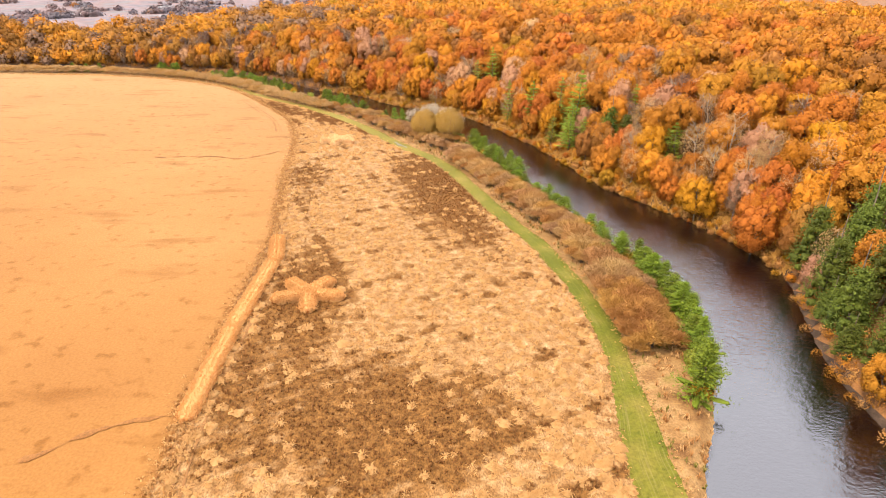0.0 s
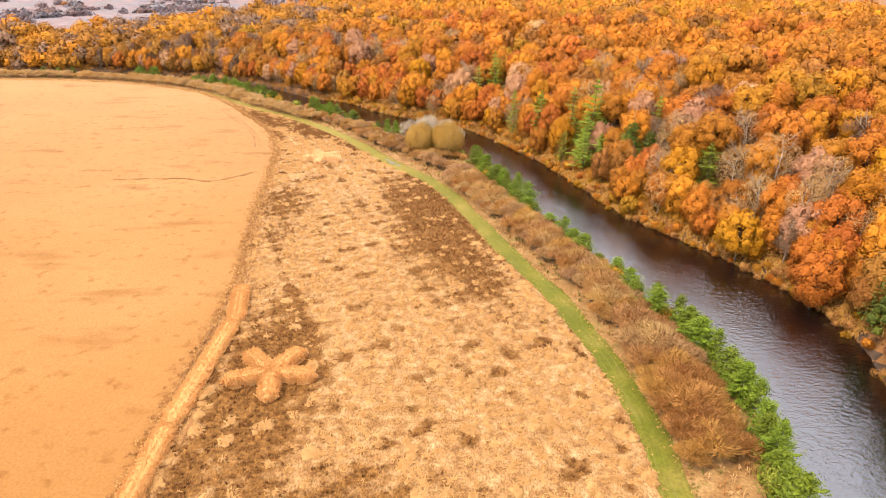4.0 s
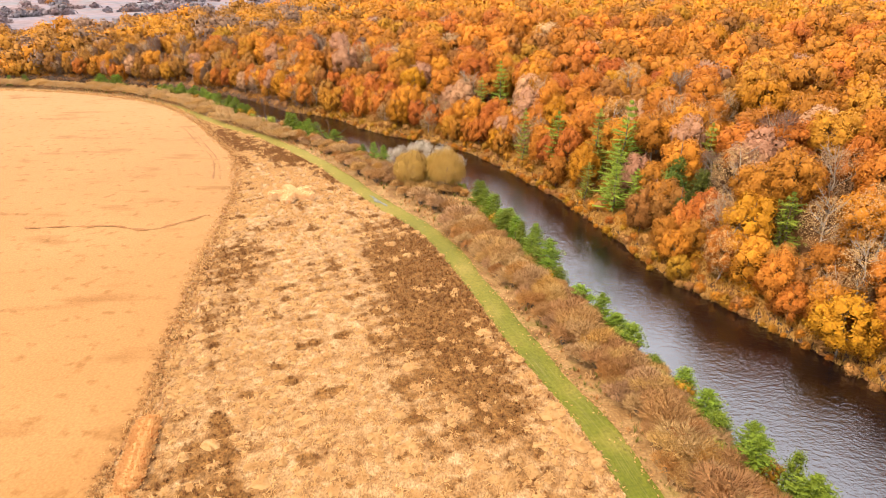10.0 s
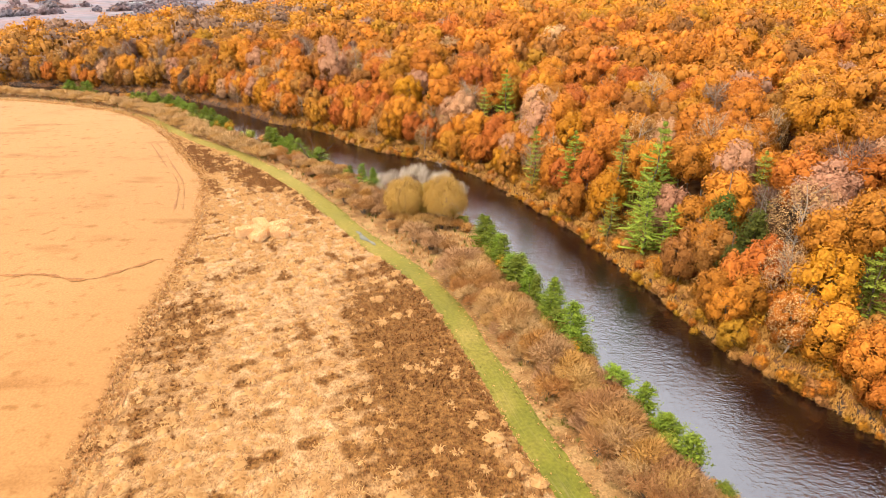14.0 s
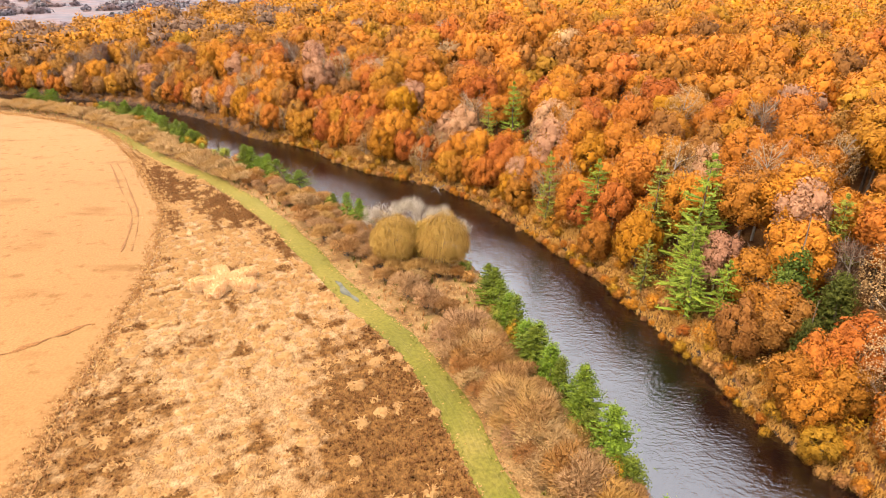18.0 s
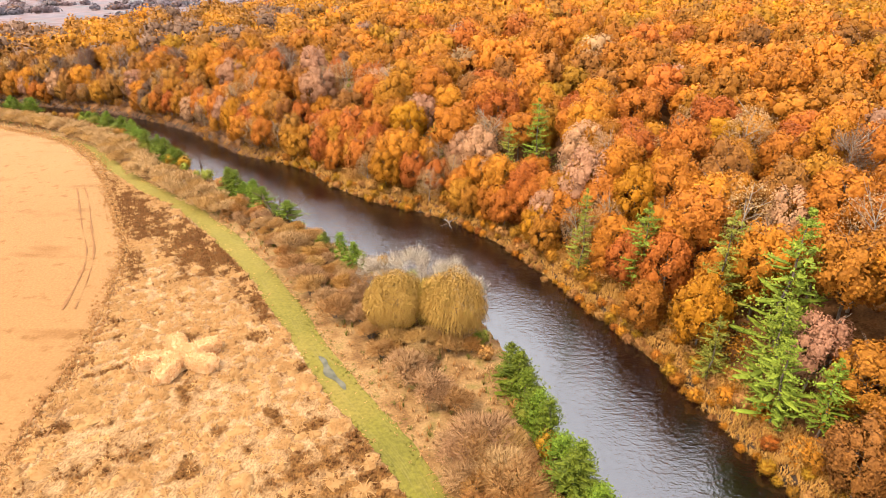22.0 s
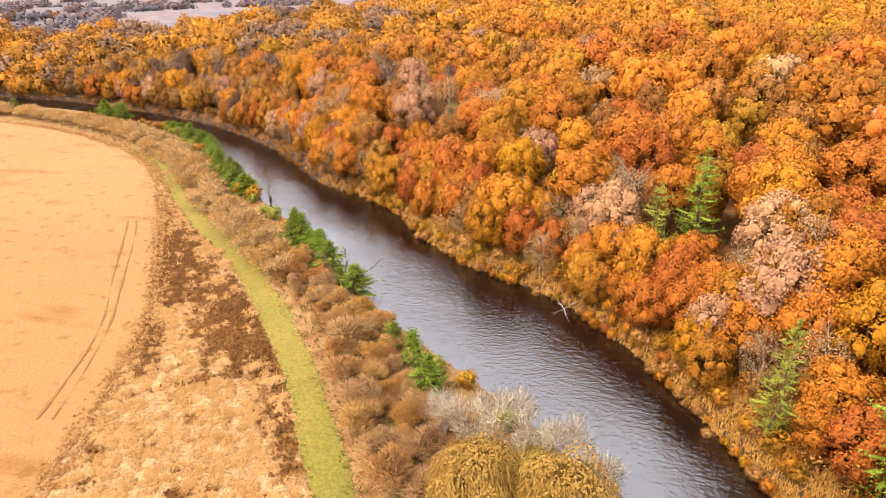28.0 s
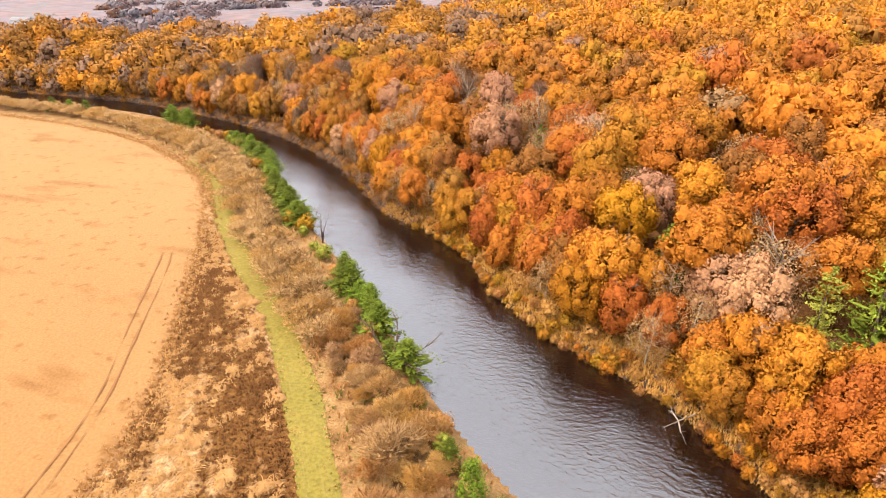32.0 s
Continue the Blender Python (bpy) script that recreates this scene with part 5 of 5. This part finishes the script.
young_pine(33.4, 65.2, 8.2, 1.7)
inland = L_BANK - lane_normal(L_BANK) * 2.3
for y0_, y1_, gap_, h_ in ((69, 115, 3.0, 5.4), (116, 148, 5.4, 4.6), (149, 192, 2.7, 6.0), (239.5, 244, 2.4, 4.4), (247, 262, 2.6, 5.2), (276, 318, 2.7, 5.0), (320, 326, 3.5, 4.0), (332, 337, 3.0, 4.6)):
    sel = inland[(inland[:, 1] > y0_) & (inland[:, 1] < y1_) & (inland[:, 0] > -175)]
    for p in smooth_line(sel, gap_ * 0.9):
        young_pine(p[0] + rng.normal(0, 0.5), p[1] + rng.normal(0, 0.4), h_ * rng.uniform(0.6, 1.15), rng.uniform(1.15, 1.85))
for x_, y_, h_, w_ in ((-15.9, 219.0, 5.4, 1.35), (-19.2, 224.6, 5.2, 1.25), (-22.6, 228.0, 3.4, 0.8), (4.4, 197.6, 2.4, 0.7), (-183.0, 332.0, 4.8, 1.4), (-190.0, 332.0, 4.4, 1.3), (-197.0, 331.5, 4.4, 1.2)):
    young_pine(x_, y_, h_, w_)

for p in smooth_line(inland[(inland[:, 1] > 66) & (inland[:, 1] < 330) & (inland[:, 0] > -140)], 3.6):
    if rng.uniform() < 0.7:
        thing("bush", [("stem", STEMS, ""), ("foliage", BUSH[("olive", "pale_pine", "pale_pine", "dry_leaf")[int(rng.integers(4))]][int(rng.integers(2))], "")], turned(p[0] - 1.2 + rng.normal(0, 0.9), p[1] - 0.8 + rng.normal(0, 0.8)),
              "low yellow-green bush between young pines on the near bank", "bush", "bushes along the near bank", rng.uniform(0.5, 0.95))

# bare shrubs between the lane and the water
SH = {k: [shrub_crown(2.2, 3.6, 2800, M[k]) for _ in range(3)] for k in ("shrub_brown", "shrub_grey", "shrub_orange")}
SH_STEM = stems_mesh(2.0, 3.6, 12, M["bark"])
SL = {"shrub_brown": "leafless brown shrub beside the lane", "shrub_grey": "leafless grey-brown shrub beside the lane", "shrub_orange": "orange-brown shrub with a haze of twigs"}


def shrub(kind_, x_, y_, s):
    thing("shrub", [("stem", SH_STEM, ""), ("crown", SH[kind_][int(rng.integers(3))], "")], turned(x_, y_), SL[kind_], "shrub", "shrubs along the near bank", (1.4 * s * rng.uniform(0.9, 1.15), 1.4 * s * rng.uniform(0.9, 1.15), 1.12 * s))


belt = smooth_line([(32.0, 76), (31.6, 86), (31.2, 97), (29.2, 108), (26.8, 120), (22.0, 133), (17.6, 145), (13.0, 156), (8.5, 167), (4.5, 178)], 2.3)
for i, p in enumerate(belt):
    for row in (-3.6, -0.8, 2.0):
        if row == 2.0 and rng.uniform() < 0.2:
            continue
        if i < 8:
            k_ = "shrub_orange"
        else:
            k_ = ("shrub_brown", "shrub_grey", "shrub_orange")[int(rng.choice(3, p=[0.42, 0.40, 0.18]))]
        shrub(k_, p[0] + row + rng.normal(0, 0.5), p[1] + rng.normal(0, 0.6), rng.uniform(0.85, 1.15) * (1.05 if -2 < row < 2 else 0.8))
for x_, y_, k_, s in ((-1.5, 186, "shrub_grey", 1.05), (-4.8, 189.5, "shrub_grey", 1.1), (1.5, 184.5, "shrub_brown", 0.8), (-8.5, 194.5, "shrub_brown", 0.75), (-16.5, 204.5, "shrub_brown", 1.0), (-18.5, 208, "shrub_grey", 0.9),
                      (-21.5, 211, "shrub_brown", 1.0), (-23.0, 215, "shrub_grey", 1.0), (-26.4, 219, "shrub_brown", 0.9), (-20.5, 217, "shrub_orange", 0.7), (-14.0, 209, "shrub_grey", 0.9), (-11.0, 212, "shrub_brown", 0.8),
                      (-28.5, 227, "shrub_grey", 1.15), (-26.0, 231, "shrub_brown", 0.8), (-31.0, 232.5, "shrub_brown", 0.8), (-37.5, 237.5, "shrub_orange", 0.6), (-41.0, 241.5, "shrub_orange", 0.6), (-24.0, 224.0, "shrub_orange", 0.7),
                      (-10.5, 199.0, "shrub_brown", 0.75), (-7.0, 197.6, "shrub_brown", 0.8), (-3.4, 197.0, "shrub_brown", 0.85), (0.4, 196.4, "shrub_brown", 0.75), (3.6, 196.4, "shrub_orange", 0.6), (-12.6, 203.5, "shrub_grey", 0.8)):
    shrub(k_, x_, y_, s)
belt2 = smooth_line([(-46.0, 243.5), (-52.5, 249.5), (-60, 257), (-68, 264.5), (-76.5, 271.0), (-86, 281), (-96, 293), (-108, 303), (-122, 311.5), (-140, 319), (-160, 325.5), (-182, 329), (-215, 329), (-260, 325)], 2.5)
light = [shrub_arrays(2.2, 3.6, 480, 1.7) for _ in range(4)]
Vs, Ns, Fs, Is, o = [], [], [], [], 0
for p in belt2:
    for row in (-1.7, 1.5):
        if -84 < p[0] < -76 and row < 0 and rng.uniform() < 0.7:
            continue
        v, f, nn = light[int(rng.integers(4))]
        a, s = rng.uniform(0, 6.28), rng.uniform(0.7, 1.15)
        rot = np.array([[math.cos(a), math.sin(a), 0], [-math.sin(a), math.cos(a), 0], [0, 0, 1]])
        qx, qy = p[0] + 0.6 * row + rng.normal(0, 0.7), p[1] + row + rng.normal(0, 0.6)
        Vs.append((v @ rot) * (1.4 * s, 1.4 * s, 1.1 * s) + (qx, qy, height_at(qx, qy)))
        Ns.append(nn @ rot)
        Fs.append(f + o)
        Is.append(np.full(len(f), int(rng.integers(3))))
        o += len(v)
sb = new("shrub_belt", mesh_np("shrub_belt", np.vstack(Vs), np.vstack(Fs), [M["shrub_grey"], M["shrub_brown"], M["shrub_grey"]], np.concatenate(Is), normals=np.vstack(Ns)))
tagged(sb, "long belt of leafless grey-brown shrubs by the field", "shrubs", kind="stuff")
for p in smooth_line(np.array([(-4, 190.0), (-12, 205), (-20, 214), (-28, 224), (-38, 236), (-50, 248)]), 1.1):
    qx, qy = p[0] + rng.uniform(-1.5, 5.5), p[1] + rng.uniform(-1.0, 3.5)
    if dist_to(LANE, np.array([qx]), np.array([qy]))[0] > 3.6 and dist_to(L_BANK, np.array([qx]), np.array([qy]))[0] > 2.0:
        shrub(("shrub_brown", "shrub_grey", "shrub_orange")[int(rng.choice(3, p=[0.4, 0.35, 0.25]))], qx, qy, rng.uniform(0.45, 0.8))

# willows and the pale vase-shaped trees behind them
W_TRUNK = trunk_mesh(6.0, 0.3, 8, 3.0, M["bark"])
for x_, y_, s in ((-7.4, 201.6, 1.0), (1.0, 200.2, 1.08), (-2.6, 203.4, 0.82)):
    thing("willow_tree", [("trunk", W_TRUNK, ""), ("crown", willow_crown(4.5, 9.2, 0.3, 10000, M["willow"]), "")], turned(x_, y_), "golden weeping willow with hanging strands", "tree", "willows on the near bank", s)
F_TRUNK = trunk_mesh(4.6, 0.14, 16, 3.4, M["pale_bark"], start=0.12, forks=4)
FAN = [twig_crown(2.9, 6.2, 2.2, 1500, M["white_twig"], width=0.028, leafy=0.25, leaf=0.06) for _ in range(2)]
for i, (x_, y_, s) in enumerate(((-12.0, 210.5, 0.9), (-9.0, 208.4, 1.1), (-5.6, 208.6, 1.2), (-2.4, 206.8, 1.15), (0.6, 206.8, 1.1), (3.4, 204.8, 0.95))):
    thing("bare_tree", [("trunk", F_TRUNK, ""), ("crown", FAN[i % 2], "")], turned(x_, y_), "leafless whitish tree spreading like a vase", "tree", "pale bare trees on the near bank", s)


# dead trees and driftwood
def limb_tree(name, base, arms, r, mat, label, category):
    e = new(name)
    e.location = base
    for arm in arms:
        ch = []
        for a_, b_ in zip(arm[:-1], arm[1:]):
            k = len(ch)
            ch.append(tube(a_, b_, r * (0.8 ** k), r * (0.8 ** (k + 1)), 6))
            for _ in range(3):
                m_ = np.array(a_) + (np.array(b_) - np.array(a_)) * rng.uniform(0.2, 1.0)
                L = np.linalg.norm(np.array(b_) - np.array(a_))
                f_ = m_ + (np.array(b_) - np.array(a_)) / L * L * 0.5 + rng.normal(0, 0.32 * L, 3)
                ch.append(tube(m_, f_, r * 0.3, r * 0.1, 4))
        part("limb", mesh_np("limb", *join(ch), mat), e)
    return tagged(e, label, category)


limb_tree("dead_tree", (-35.2, 241.8, -0.3), (((0, 0, 0), (-0.5, -0.6, 2.2), (-2.2, -0.3, 4.4), (-3.4, 0.2, 6.0)), ((0, 0, 0), (0.4, 0.3, 2.4), (0.6, 0.9, 4.6), (0.2, 1.6, 6.4)), ((0, 0, 0), (1.6, 0.4, 1.6), (3.6, 0.8, 2.8), (5.2, 1.2, 4.2)), ((0, 0, 0), (1.0, -0.8, 1.6), (2.8, -1.4, 2.0), (4.4, -1.8, 2.0))),
          0.26, M["dark_deadwood"], "dead dark-limbed tree leaning over the river", "tree")
limb_tree("driftwood", (-0.6, 244.6, -1.5), (((2.2, 1.3, 1.2), (0.4, 0.2, 0.5), (-1.1, -1.2, 0.25)), ((0.4, 0.2, 0.5), (-0.3, 1.3, 0.7), (-0.7, 1.9, 0.4)), ((0.4, 0.2, 0.5), (0.7, -1.5, 0.3))), 0.10, M["deadwood"], "bleached fallen branches lying in the river", "driftwood")
limb_tree("bare_tree", (-62.0, 271.5, 0.0), (((0, 0, 0), (0.1, 0, 2.0), (-0.5, 0.3, 4.0), (-1.2, 0.4, 5.6)), ((0, 0, 0), (0.3, 0.2, 2.4), (1.0, 0.3, 4.4), (1.5, 0.5, 6.0)), ((0, 0, 0), (0, -0.2, 2.6), (0.2, -0.3, 5.0), (0.2, 0, 6.6))), 0.13, M["dark_deadwood"], "small leafless tree at the water's edge", "tree")

# small white box by the bank
bx = bmesh.new()
bmesh.ops.create_cube(bx, size=1.0, matrix=Matrix.Translation((0, 0, 0.9)) @ Matrix.Diagonal((1.1, 1.1, 1.8, 1)))
bmesh.ops.bevel(bx, geom=bx.edges[:], offset=0.05, segments=2, affect="EDGES")
bme = bpy.data.meshes.new("body")
bx.to_mesh(bme)
bme.materials.append(M["white_paint"])
br = bmesh.new()
bmesh.ops.create_cone(br, cap_ends=True, segments=4, radius1=0.95, radius2=0.25, depth=0.35, matrix=Matrix.Translation((0, 0, 1.97)) @ Matrix.Rotation(radians(45), 4, "Z"))
rme = bpy.data.meshes.new("roof")
br.to_mesh(rme)
rme.materials.append(M["white_paint"])
thing("nest_box_hut", [("body", bme, ""), ("roof", rme, "")], turned(-124.0, 316.2, deg=20), "small white painted box hut among bare shrubs", "hut")

# buildings in the valley behind the crest


def far_house(x_, y_, L, W, H, deg):
    hb = bmesh.new()
    bmesh.ops.create_cube(hb, size=1.0, matrix=Matrix.Translation((0, 0, H / 2 - 1)) @ Matrix.Diagonal((L, W, H + 2, 1)))
    wm = bpy.data.meshes.new("wall")
    hb.to_mesh(wm)
    wm.materials.append(M["white_paint"])
    V = [(-L / 2 - .5, -W / 2 - .5, H), (L / 2 + .5, -W / 2 - .5, H), (L / 2 + .5, W / 2 + .5, H), (-L / 2 - .5, W / 2 + .5, H), (-L / 2 - .5, 0, H + W * 0.22), (L / 2 + .5, 0, H + W * 0.22)]
    rm = bpy.data.meshes.new("roof")
    rm.from_pydata(V, [], [(0, 1, 5, 4), (2, 3, 4, 5), (0, 4, 3), (1, 2, 5), (3, 2, 1, 0)])
    rm.materials.append(M["grey_roof"])
    thing("far_building", [("wall", wm, ""), ("roof", rm, "")], turned(x_, y_, deg=deg), "long low white building far off in the valley", "building", "buildings in the valley")


for x_, y_, L, W, H, deg in ((-565, 612, 16, 9, 4, 20), (-480, 1110, 18, 10, 5, 40), (-340, 1220, 16, 9, 5, -10)):
    far_house(x_, y_, L, W, H, deg)
